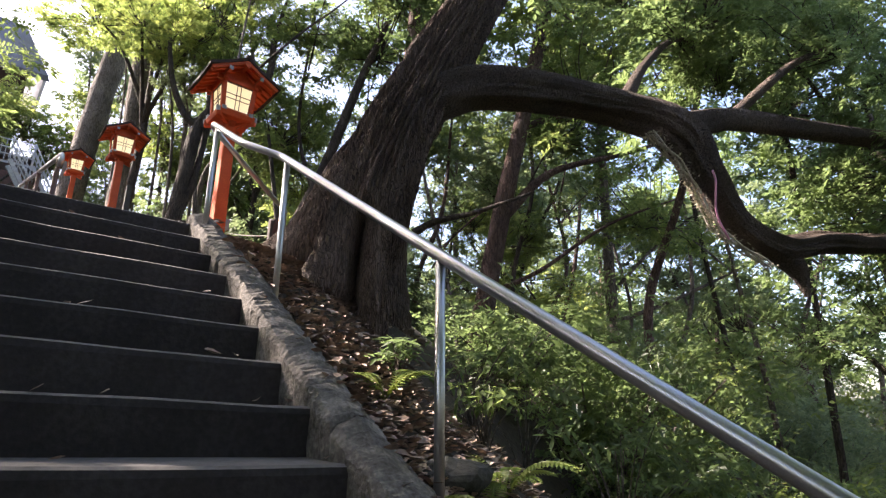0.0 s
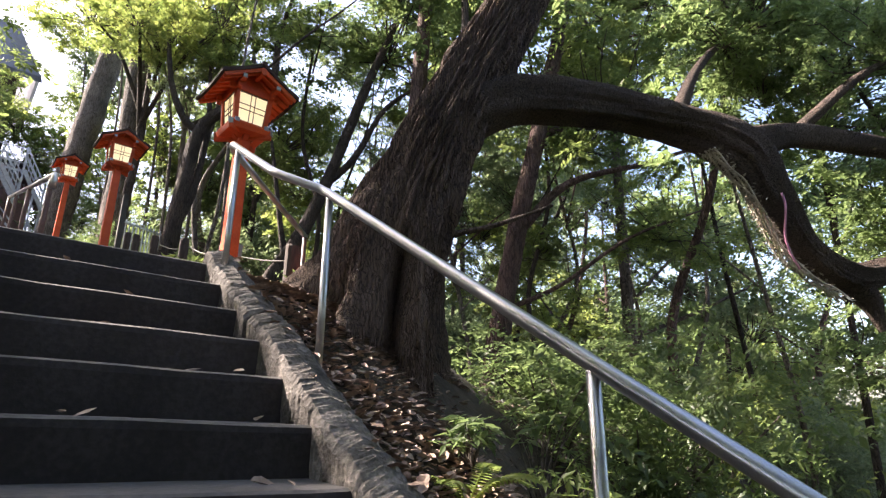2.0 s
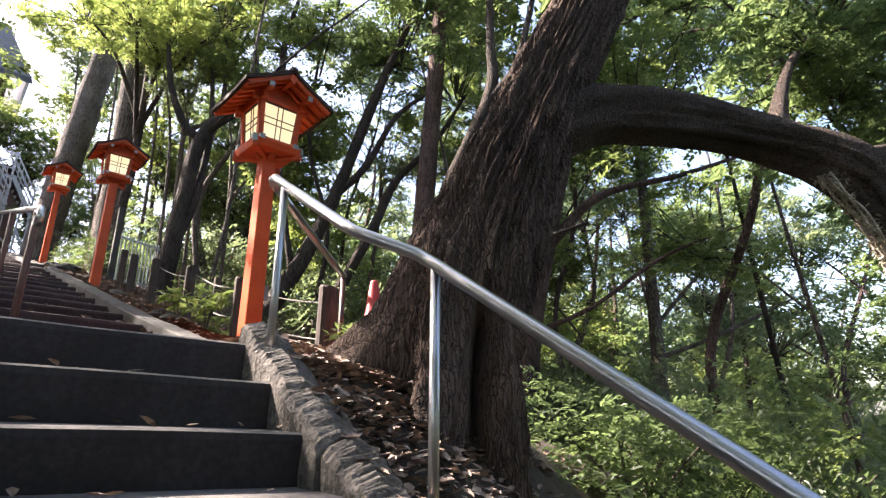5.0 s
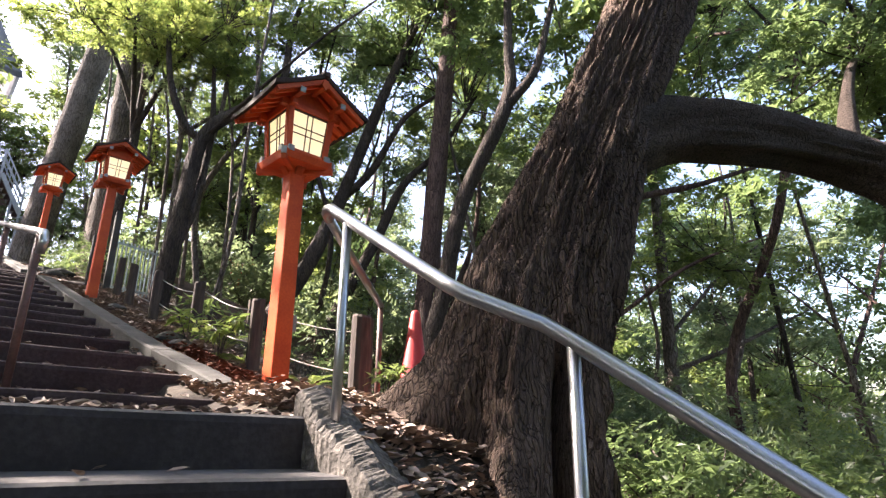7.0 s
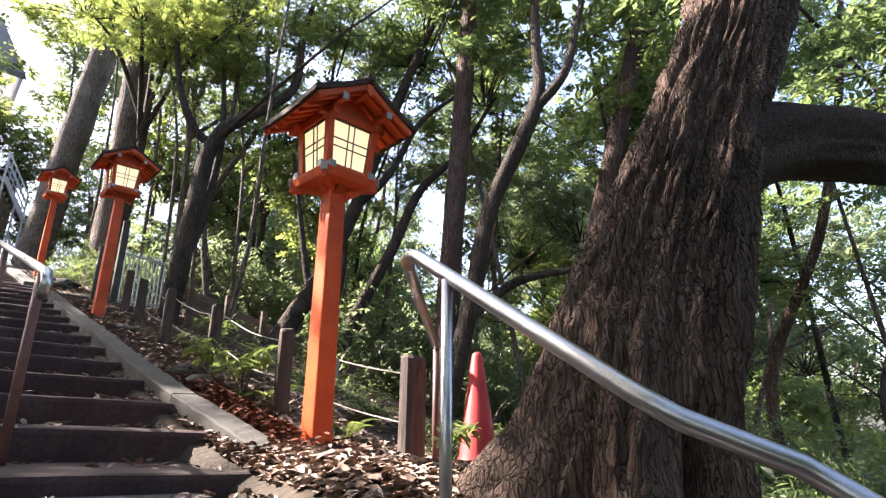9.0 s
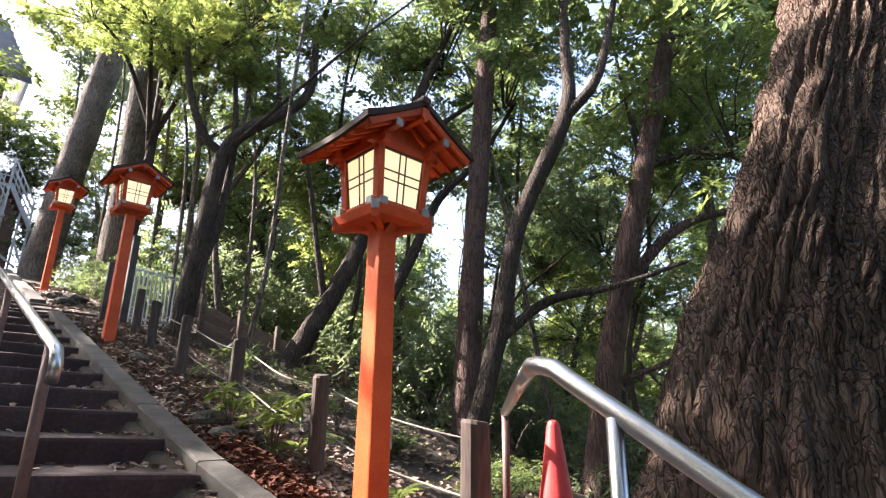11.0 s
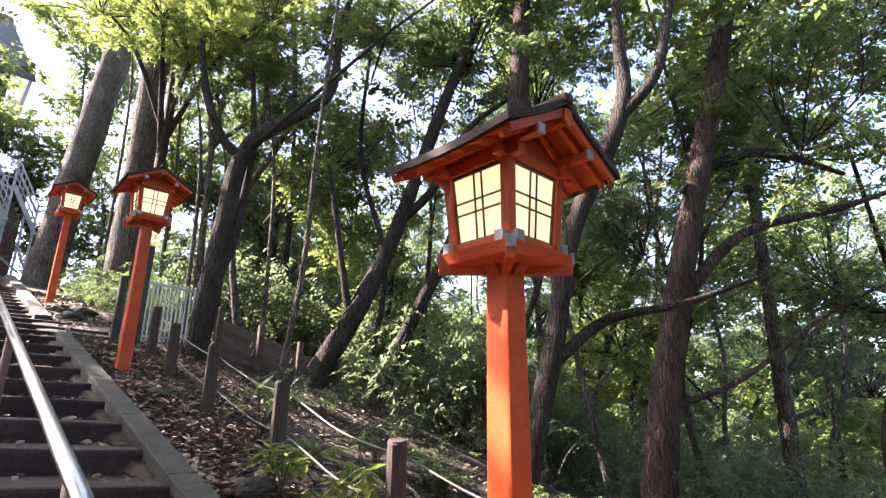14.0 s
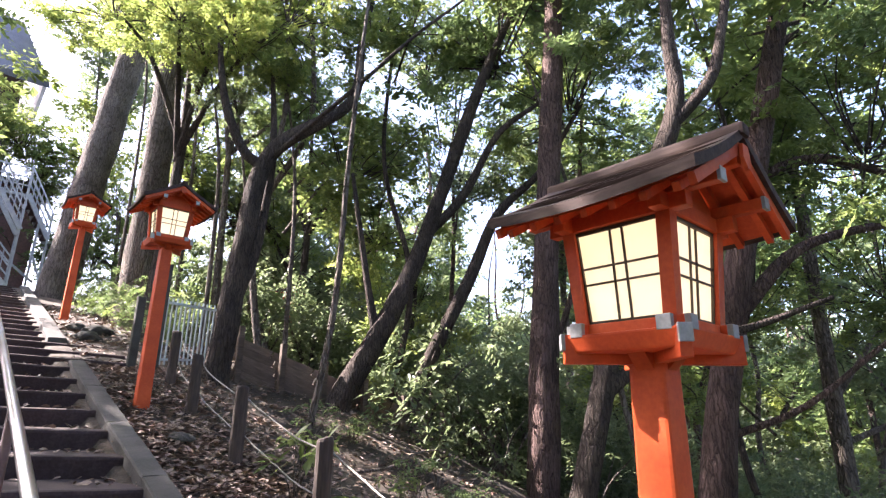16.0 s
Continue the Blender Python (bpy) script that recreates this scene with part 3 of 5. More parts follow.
    for s in (-1, 1):
        for nm, mat, lift, over, th in (("roof_board", VERMILION, 0.0, -0.012, 0.018), ("roof_shell", ROOFING, 0.008, 0.022, 0.036)):
            bm = bmesh.new()
            rings = []
            for k in np.linspace(0, 1 + over / RW, 9):
                x, z = curve(k)
                rings.append([bm.verts.new((s * x, y, z + dz + lift + 0.018 * (abs(y) / RL) ** 2)) for dz in (0, th) for y in np.linspace(-RL - over, RL + over, 9)])
            for a_, b_ in zip(rings, rings[1:]):
                for i in range(8):
                    bm.faces.new((a_[i], a_[i + 1], b_[i + 1], b_[i]))
                    bm.faces.new((a_[9 + i], b_[9 + i], b_[10 + i], a_[10 + i]))
                bm.faces.new((a_[0], b_[0], b_[9], a_[9])), bm.faces.new((a_[8], a_[17], b_[17], b_[8]))
            for rg in (rings[0], rings[-1]):
                for i in range(8):
                    bm.faces.new((rg[i], rg[9 + i], rg[10 + i], rg[i + 1]))
            part(nm, bm, mat, root, "dark brown shingled roof" if mat is ROOFING else "")
        for k in (0.28, 0.52, 0.76):
            x, z = curve(k)
            part("batten", box(-0.007, -RL - 0.008, 0, 0.007, RL + 0.008, 0.014), ROOFING, root, "dark roof batten", at=pose(s * x, 0, z + 0.047, 0, s * 27, 0))
        for y in np.linspace(-RL + 0.05, RL - 0.05, 7):
            part("rafter", box(0, -0.011, -0.026, RW * 0.97 / 0.87, 0.011, 0), VERMILION, root, at=Matrix.Diagonal((s, 1, 1, 1)) @ pose(0.0, y, zr - 0.004, 0, 29.5, 0))
        part("eave_beam", box(-0.02, -RL - 0.005, -0.02, 0.02, RL + 0.005, 0.02, bevel=0.004), VERMILION, root, at=pose(s * b1, 0, z1 + 0.07))
        for e_ in (-1, 1):
            part("end_cap", box(-0.0215, -0.006, -0.0215, 0.0215, 0.006, 0.0215, bevel=0.002), CAPS, root, "pale grey end cap", at=pose(s * b1, e_ * (RL + 0.004), z1 + 0.07))
            part("bargeboard", box(0, -0.010, -0.03, RW / 0.87, 0.010, 0.004), VERMILION, root, at=Matrix.Diagonal((s, 1, 1, 1)) @ pose(0, e_ * (RL - 0.002), zr + 0.012, 0, 29.8, 0))
    part("ridge_cap", box(-0.03, -RL - 0.035, 0, 0.03, RL + 0.035, 0.045, bevel=0.012), ROOFING, root, "dark ridge cap", at=pose(0, 0, zr + 0.03))
    for e_ in (-1, 1):
        bm = bmesh.new()
        v = [bm.verts.new((x, y, z)) for y in (-0.008, 0.008) for x, z in ((-b1 - 0.02, z1 + 0.05), (b1 + 0.02, z1 + 0.05), (0, zr - 0.02))]
        for q in ((0, 1, 2), (5, 4, 3), (0, 3, 4, 1), (1, 4, 5, 2), (2, 5, 3, 0)):
            bm.faces.new([v[i] for i in q])
        part("gable_panel", bm, VERMILION, root, at=pose(0, e_ * b1, 0))
        part("ridge_beam", box(-0.018, -0.10, -0.02, 0.018, 0.10, 0.02, bevel=0.004), VERMILION, root, at=pose(0, e_ * (RL - 0.10), zr - 0.04))
        bm = bmesh.new()
        v = [bm.verts.new((x, y, z)) for y in (-0.006, 0.006) for x, z in ((-0.022, 0.03), (0.022, 0.03), (0.03, -0.02), (0, -0.055), (-0.03, -0.02))]
        bm.faces.new(v[:5]), bm.faces.new(v[:4:-1])
        for i in range(5):
            j = (i + 1) % 5
            bm.faces.new((v[i], v[j], v[5 + j], v[5 + i]))
        part("pendant", bm, VERMILION, root, at=pose(0, e_ * (RL + 0.018), zr - 0.03))
    return root


lantern = build_lantern("post_lantern")
lantern.matrix_basis = pose(1.91, 5.73, 2.53)
copy_thing(lantern, pose(1.85, 11.5, 4.11))
copy_thing(lantern, pose(1.80, 17.75, 5.83))


# ---- trees ----
rng = np.random.default_rng(5)
giant = thing("leaning_tree", pose(2.55, 4.1, 1.5), "massive dark furrowed tree leaning over the handrail", "tree")
ginv = Matrix.Translation((-2.55, -4.1, -1.5))
spine = [(2.58, 4.10, 0.6, 0.66), (2.60, 4.09, 1.4, 0.58), (2.64, 4.08, 2.2, 0.50), (2.70, 4.06, 2.8, 0.455), (2.80, 4.02, 3.3, 0.425), (2.97, 3.93, 3.8, 0.40), (3.21, 3.80, 4.4, 0.36), (3.47, 3.68, 5.0, 0.335), (3.98, 3.48, 6.2, 0.31), (4.5, 3.25, 7.6, 0.30), (4.9, 3.0, 9.2, 0.2)]
FLUTES = ((146, 22, 0.55, 0.40, 2.35), (206, 13, 0.34, 0.45, 2.05), (262, 16, 0.07, 0.5, 2.0), (100, 20, 0.4, 0.5, 2.2), (20, 30, 0.3, 0.5, 2.0), (178, 10, -0.10, 0.35, 2.4), (312, 42, -0.26, 0.6, 2.3))


def giant_trunk():
    """The leaning trunk: buttress roots that flare at the foot, a hollow between two of them, and long bark furrows."""
    p = smooth_path(spine, 58)
    segs, vs = 270, []
    for i, (x, y, z, r) in enumerate(p):
        for j in range(segs):
            th = 2 * math.pi * j / segs
            deg = math.degrees(th)
            k = r
            for a_, w, amp, hgt, zb in FLUTES:
                d = (deg - a_ + 180) % 360 - 180
                k += amp * math.exp(-(d / w) ** 2) * math.exp(-max(0, z - zb) / hgt)
            d = (deg - 234 + 180) % 360 - 180
            k -= 0.30 * math.exp(-(d / 7.0) ** 2) * min(1, max(0, (2.9 - z) / 0.4))
            c, s_ = math.cos(th), math.sin(th)
            k += 0.05 * noise.noise(Vector((c * 1.4, s_ * 1.4, z * 0.9))) + 0.055 * noise.noise(Vector((c * 3.2, s_ * 3.2, z * 1.1 + 5)))
            q = Vector((c * 7.0, s_ * 7.0, z * 0.95 + 0.5 * c)) + 0.42 * noise.noise_vector(Vector((c * 4, s_ * 4, z * 3.5)))
            d4 = noise.voronoi(q)[0]
            k += 0.056 * min(1.0, (d4[1] - d4[0]) * 2.4) - 0.032
            k += 0.013 * noise.noise(q * 3.1) + 0.009 * noise.noise(Vector((c * 30, s_ * 30, z * 14)))
            vs.append((x + c * k, y + s_ * k, z))
    n = len(p)
    fs = [(i * segs + j, i * segs + (j + 1) % segs, (i + 1) * segs + (j + 1) % segs, (i + 1) * segs + j) for i in range(n - 1) for j in range(segs)]
    return raw("trunk", vs, fs, GIANT_BARK, True)


ob = part("trunk", giant_trunk(), GIANT_BARK, giant)
ob.matrix_basis = ginv
limb = [(3.05, 3.85, 4.05, 0.28), (3.5, 3.55, 4.29, 0.25), (4.05, 3.27, 4.38, 0.235), (4.69, 3.06, 4.46, 0.21), (5.28, 2.72, 4.38, 0.215), (5.60, 2.32, 4.05, 0.23), (5.78, 2.17, 3.56, 0.18), (6.15, 2.07, 3.10, 0.155), (6.67, 1.86, 2.84, 0.165), (7.2, 1.56, 2.95, 0.13), (7.7, 1.29, 2.98, 0.12), (8.6, 0.8, 3.1, 0.09)]
ob = part("limb", limbs("limb", [(limb, dict(per=20, segs=60, wobble=0.24, furrow=0.022, ridges=16, seed=3)),
    ([(5.6, 2.3, 4.12, 0.17), (6.1, 1.95, 4.26, 0.13), (6.8, 1.4, 4.18, 0.11), (7.6, 0.81, 4.10, 0.1), (8.6, 0.2, 4.1, 0.08)], dict(per=10, segs=20, wobble=0.25, furrow=0.01, seed=5)),
    ([(6.72, 1.83, 2.80, 0.14), (6.85, 1.75, 2.62, 0.11), (6.9, 1.72, 2.48, 0.07), (6.93, 1.7, 2.3, 0.03)], dict(per=8, segs=16, wobble=0.3, seed=8)),
    ([(5.2, 2.75, 4.42, 0.09), (6.0, 2.75, 5.4, 0.06), (7.0, 2.7, 6.2, 0.03), (8.2, 2.7, 6.1, 0.015)], dict(per=8, segs=10, wobble=0.25, seed=9)),
    ([(6.1, 1.95, 4.26, 0.07), (6.6, 1.4, 4.9, 0.045), (7.2, 1.0, 5.3, 0.02)], dict(per=8, segs=10, wobble=0.25, seed=10))], LIMB_BARK), LIMB_BARK, giant)
ob.matrix_basis = ginv

def spray_cloud(name, hubs, radius, sprays, leaves, size, mat, g, thick=0.16, narrow=0.42):
    """Leafy pads: from each hub twigs fan out nearly level, with leaves set alternately along them and one at the tip."""
    hubs = np.asarray(hubs, float)
    n = len(hubs) * sprays
    base = np.repeat(hubs, sprays, 0) + g.normal(size=(n, 3)) * np.array([radius * 0.25, radius * 0.25, thick])
    az = g.uniform(0, 2 * math.pi, n)
    rise, bend = g.normal(0.05, 0.5, n), g.uniform(0.0, 0.55, n)
    ln = radius * g.uniform(0.6, 1.2, n)
    lean = g.normal(0, 0.55, n)
    f = (np.arange(leaves) + 0.6) / leaves
    out = np.stack([np.cos(az), np.sin(az)], 1)
    c = np.zeros((n, leaves, 3))
    c[..., :2] = base[:, None, :2] + out[:, None] * (ln[:, None] * f)[..., None]
    c[..., 2] = base[:, None, 2] + ln[:, None] * (rise[:, None] * f - bend[:, None] * f * f)
    side = np.where(np.arange(leaves) % 2, 1.0, -1.0)[None] * np.ones((n, 1))
    turn = side * g.uniform(0.55, 1.15, (n, leaves))
    turn[:, -1] = g.normal(0, 0.2, n)
    la = az[:, None] + turn
    dz = g.normal(-0.18, 0.28, (n, leaves)) + lean[:, None] * side
    d = np.stack([np.cos(la), np.sin(la), dz], -1)
    d /= np.linalg.norm(d, axis=-1)[..., None]
    s = np.stack([-np.sin(la), np.cos(la), g.normal(0, 0.3, (n, leaves)) + lean[:, None]], -1)
    s /= np.linalg.norm(s, axis=-1)[..., None]
    up = np.cross(d, s)
    L = (size * g.uniform(0.65, 1.3, (n, leaves)) * (1.1 - 0.35 * f))[..., None]
    W = L * narrow * g.uniform(0.8, 1.2, (n, leaves, 1))
    mid = c + d * L * 0.48
    v = np.stack([c, mid + s * W / 2 + up * W * 0.16, c + d * L, mid - s * W / 2 + up * W * 0.16], 2).reshape(-1, 3)
    i = np.arange(n * leaves)[:, None] * 4
    return raw(name, v, np.concatenate([i + [0, 1, 2], i + [0, 2, 3]], 1).reshape(-1, 3), mat)


def crown_mesh(name, radius, height, pads, sprays, leaves, size, mat, seed, pad=0.7, narrow=0.5):
    """An uneven crown and the branches that carry it: leafy pads in storeys with gaps between them; the origin is its middle."""
    g = np.random.default_rng(seed)
    lobes = np.clip(g.normal(size=(7, 3)), -1.3, 1.3) * np.array([radius * 0.5, radius * 0.5, height * 0.33])
    hubs = lobes[g.integers(0, 7, pads)] + np.clip(g.normal(size=(pads, 3)), -1.8, 1.8) * np.array([radius * 0.33, radius * 0.33, height * 0.17])
    foot = np.array((0, 0, -height * 0.42))
    runs = []
    for h in hubs[:: 2]:
        m = foot * 0.35 + h * 0.5 + g.normal(size=3) * radius * 0.08
        k = 0.011 * radius
        runs.append(([(*(foot * 0.6 + h * 0.12), k), (*m, k * 0.75), (*(m * 0.4 + h * 0.6 + g.normal(size=3) * 0.12), k * 0.5), (*h, k * 0.25)], dict(per=4, segs=5)))
    return spray_cloud(name, hubs, pad, sprays, leaves, size, mat, g, narrow=narrow), limbs("branchwork", runs, BARK)


NEAR_SETS = [crown_mesh("crown", 3.0, 5.0, 50, 9, 12, 0.235, m, 20 + k) for k, m in enumerate((LEAF_DARK, LEAF, LEAF_BRIGHT, LEAF, LEAF_FAR, LEAF_DARK))]
FAR_SETS = [crown_mesh("crown", 3.2, 5.2, 45, 8, 10, 0.34, m, 40 + k, 0.9) for k, m in enumerate((LEAF, LEAF_FAR, LEAF_DARK, LEAF_BRIGHT, LEAF_FAR))]
CROWNS, FAR = [q[0] for q in NEAR_SETS], [q[0] for q in FAR_SETS]
TWIGS = [q[1] for q in NEAR_SETS + FAR_SETS]
LOW = [crown_mesh("foliage", 1.0, 1.2, 26, 9, 12, 0.085, m, 60 + k, 0.36)[0] for k, m in enumerate((LEAF, LEAF_DARK, LEAF_BRIGHT, LEAF_FAR))]


for which, x, y, z, s in ((0, 8.6, 1.0, 4.6, 0.42), (5, 8.9, 0.6, 3.0, 0.38), (0, 7.6, 2.6, 7.6, 0.6), (5, 10.2, 2.4, 7.0, 0.6), (0, 5.0, 3.6, 9.6, 0.8), (5, 7.2, 1.0, 5.5, 0.26), (0, 7.7, 0.6, 4.4, 0.26), (0, 7.0, 2.7, 6.6, 0.28), (5, 8.3, 2.7, 6.2, 0.3)):
    place = ginv @ pose(x, y, z, 0, 0, x * 70) @ Matrix.Diagonal((s, s, s, 1))
    part("crown", CROWNS[which], None, giant, "dark glossy evergreen leaves", at=place)
    part("branchwork", TWIGS[which], None, giant, at=place)


def tree(spine, crowns, label, mat=BARK_GREY, branches=(), group="forest trees", segs=14, furrow=0.012):
    """A tree from its trunk's line of (x, y, z, radius), further limbs, and crowns as (which, x, y, z, scale, turn)."""
    b = spine[0]
    root = thing("tree", pose(b[0], b[1], b[2]), label, "tree", group)
    back = Matrix.Translation((-b[0], -b[1], -b[2]))
    runs = [(spine, dict(per=10, segs=segs, wobble=0.16, furrow=furrow, seed=b[0]))] + [(q, dict(per=6, segs=8, wobble=0.2, seed=b[1])) for q in branches]
    part("trunk", limbs("trunk", runs, mat), mat, root, at=back)
    for which, x, y, z, s, t in crowns:
        place = back @ pose(x, y, z, 0, 0, t) @ Matrix.Diagonal((s, s, s, 1))
        part("crown", (CROWNS + FAR)[which], None, root, at=place)
        part("branchwork", TWIGS[which], None, root, at=place)
    return root



tree([(7.95, 11.1, 0.5, 0.29), (8.1, 10.9, 5.5, 0.25), (8.35, 10.55, 12.0, 0.20), (8.5, 10.4, 17, 0.12)], [(0, 8.6, 11.5, 14.5, 0.9, 20)], "straight red-brown trunk rising behind the lanterns", BARK_RED)
tree([(8.5, 8.9, -0.6, 0.34), (8.85, 8.5, 3.0, 0.26), (9.12, 8.02, 5.7, 0.22), (9.4, 7.2, 9.0, 0.18), (9.6, 6.6, 11.5, 0.12)], [(1, 10.5, 6.6, 12.0, 0.9, 60), (5, 12, 8.6, 9.5, 0.6, 10)], "grey-barked forest tree with a forked upper trunk",
     BARK_RED, [[(9.1, 8.0, 5.4, 0.12), (9.9, 7.2, 6.5, 0.09), (11.2, 6.0, 7.0, 0.06), (12.5, 5.0, 7.6, 0.03)], [(9.3, 7.6, 7.6, 0.1), (10.2, 6.8, 8.0, 0.08), (11.5, 5.9, 7.7, 0.04)], [(8.9, 8.4, 3.6, 0.07), (9.6, 7.4, 4.1, 0.05), (10.8, 6.3, 5.2, 0.035), (12.4, 5.2, 6.0, 0.02)]])
tree([(13.4, 7.9, -2.4, 0.22), (13.5, 8.0, 3.0, 0.17), (13.6, 8.0, 6.5, 0.14), (13.7, 8.0, 12, 0.08)], [(3, 14, 8, 12, 1.0, 140), (2, 14.5, 7.0, 7.0, 0.55, 50)], "slender grey tree in the lower wood",
     BARK_GREY, [[(13.5, 8.0, 3.4, 0.07), (14.8, 7.0, 4.0, 0.05), (16.5, 5.6, 5.0, 0.03)], [(13.5, 8.0, 4.2, 0.06), (15.0, 7.2, 5.8, 0.04), (16.2, 6.2, 7.0, 0.02)]])
tree([(5.95, 9.3, 0.9, 0.22), (6.1, 9.12, 2.3, 0.18), (6.43, 8.73, 4.35, 0.15), (6.64, 8.45, 6.05, 0.14), (7.1, 7.76, 7.95, 0.12), (7.12, 7.72, 9.3, 0.09), (7.0, 7.6, 12, 0.05)], [(0, 7.2, 7.0, 12.5, 0.75, 200)], "dark forked tree below the path",
     BARK, [[(7.05, 7.8, 7.8, 0.1), (7.3, 7.3, 8.4, 0.085), (7.44, 7.1, 9.2, 0.07), (7.7, 6.8, 11, 0.04)], [(6.4, 8.7, 4.2, 0.09), (7.0, 8.2, 4.8, 0.08), (7.6, 7.4, 5.0, 0.05), (8.4, 6.6, 5.4, 0.03)]])
tree([(5.4, 13.9, 3.3, 0.28), (5.77, 13.7, 4.3, 0.24), (6.4, 13.28, 5.68, 0.2), (6.97, 12.83, 7.53, 0.16), (7.74, 12.1, 10.8, 0.12), (8.2, 11.6, 12.5, 0.07)], [(5, 8.2, 12, 12.5, 0.8, 90)], "dark leaning tree on the far bank",
     BARK, [[(6.9, 12.9, 7.3, 0.1), (7.5, 12.4, 8.2, 0.09), (7.98, 11.86, 9.55, 0.07), (8.6, 11.2, 10.3, 0.04)], [(6.2, 13.4, 5.2, 0.1), (6.0, 13.6, 6.6, 0.07), (5.7, 13.8, 8.6, 0.04)]])
tree([(7.0, 13.5, 3.4, 0.18), (7.26, 13.25, 4.66, 0.15), (7.9, 12.65, 6.5, 0.13), (8.33, 12.2, 7.95, 0.11), (8.95, 11.45, 8.95, 0.07), (9.6, 10.8, 10.5, 0.04)], [(1, 9.4, 11, 11, 0.6, 10)], "dark leaning tree on the far bank", BARK)
tree([(3.5, 14.05, 4.2, 0.26), (3.56, 14.03, 4.9, 0.2), (3.69, 13.98, 6.73, 0.17), (3.97, 13.87, 8.5, 0.15), (5.2, 13.25, 9.8, 0.11), (5.35, 13.17, 11.4, 0.07), (5.6, 13, 13, 0.04)], [(1, 4.8, 14.2, 12.9, 0.55, 30), (3, 6.2, 13.6, 12.8, 0.5, 80), (9, 3.8, 14.8, 12.8, 0.42, 80)], "dark crooked tree beside the metal fence",
     BARK, [[(3.9, 13.9, 8.2, 0.11), (3.5, 14.05, 8.5, 0.09), (3.1, 14.2, 9.5, 0.07), (2.9, 14.4, 11, 0.04)], [(3.97, 13.8, 8.4, 0.05), (4.41, 11.9, 9.1, 0.035), (5.1, 11.1, 10.1, 0.028), (5.74, 10.58, 10.88, 0.022), (6.5, 9.9, 11.9, 0.012)], [(3.6, 14.0, 5.4, 0.1), (3.95, 14.0, 6.8, 0.09), (4.1, 14.1, 8.6, 0.07), (4.0, 14.3, 10.5, 0.04)]])
tree([(2.9, 10.17, 2.6, 0.045), (3.0, 10.13, 3.2, 0.04), (3.22, 10.0, 4.94, 0.035), (3.27, 9.97, 6.67, 0.03), (3.35, 9.92, 8.6, 0.022), (3.5, 9.9, 10.5, 0.012)], [], "thin bare sapling beside the rope fence", BARK_GREY)
tree([(2.2, 24.25, 6.2, 0.6), (2.3, 24.24, 7.2, 0.5), (2.55, 24.2, 10.5, 0.45), (2.97, 24.1, 14.8, 0.42), (3.5, 24, 20, 0.3)], [(8, 5.5, 25.0, 19.5, 0.9, 40)], "great leaning tree beside the top of the stairs", BARK_GREY)
tree([(3.4, 19.5, 5.6, 0.46), (3.36, 19.52, 8.3, 0.36), (3.34, 19.5, 10.15, 0.34), (3.3, 19.5, 13.0, 0.33), (3.4, 19.5, 17, 0.25)], [(1, 4.2, 19.2, 17.5, 0.9, 140)], "tall straight tree above the lanterns", BARK_GREY)

# the wood beyond, thinning towards the upper left where the sky shows
g = np.random.default_rng(11)
yaw = lambda a, d: (d * math.sin(radians(a)), d * math.cos(radians(a)))
for ring, n, low_, high_, each, big in ((12.5, 7, 0.35, 1.1, 2, 0.48), (17.0, 9, 0.15, 1.1, 3, 0.55), (24.0, 10, 0.08, 1.0, 3, 0.75), (34.0, 14, 0.0, 0.75, 3, 1.05), (45.0, 20, 0.0, 0.62, 3, 1.3)):
    for k in range(n):
        ang = 19 + (93 - 19) * (k + g.uniform(0.15, 0.85)) / n
        d = ring * g.uniform(0.9, 1.12)
        x, y = yaw(ang, d)
        y += 3.0
        z = ground_z(x, y)
        h = g.uniform(10, 14) * (1 if d < 30 else 1.15)
        lx, ly = g.normal(0, 1.5, 2)
        bx, by = g.normal(0, 0.45, 2)
        r = g.uniform(0.04, 0.085) * (1 + d / 60)
        open_sky = ang < 34
        crowns = []
        for c in range(1 if ang > 72 and 15 < d < 21 else each - 1 if open_sky or ang > 66 else each):
            cz = z + h * g.uniform(0.5 if ang > 62 and 15 < d < 30 else low_, 0.62 if open_sky and c else high_)
            which = int(g.integers(6, 11)) if d > 15 else int(g.integers(0, 6))
            crowns.append((which, x + g.normal(0, 1.7), y + g.normal(0, 1.7), cz, big * g.uniform(0.8, 1.15), g.uniform(0, 360)))
        br = []
        for c in crowns:
            zb = max(z + 1.0, c[3] - 2.0)
            f_ = (zb - z) / h
            br.append([(x + lx * f_, y + ly * f_, zb, r * 0.5), ((x + lx * f_ + c[1]) / 2, (y + ly * f_ + c[2]) / 2, c[3] - 0.9, r * 0.35), (c[1], c[2], c[3], r * 0.12)])
        tree([(x, y, z - 0.3, r * 1.3), (x + lx * 0.2 + bx, y + ly * 0.2 + by, z + h * 0.22, r * 1.1), (x + lx * 0.4 - bx * 0.4, y + ly * 0.4 - by * 0.4, z + h * 0.45, r * 0.9), (x + lx * 0.8 + bx * 0.5, y + ly * 0.8 - by * 0.6, z + h * 0.75, r * 0.6), (x + lx, y + ly, z + h, r * 0.3)], crowns, "slender evergreen tree in the surrounding wood", (BARK_GREY, BARK, BARK_RED)[k % 3], br, segs=9, furrow=0.0)

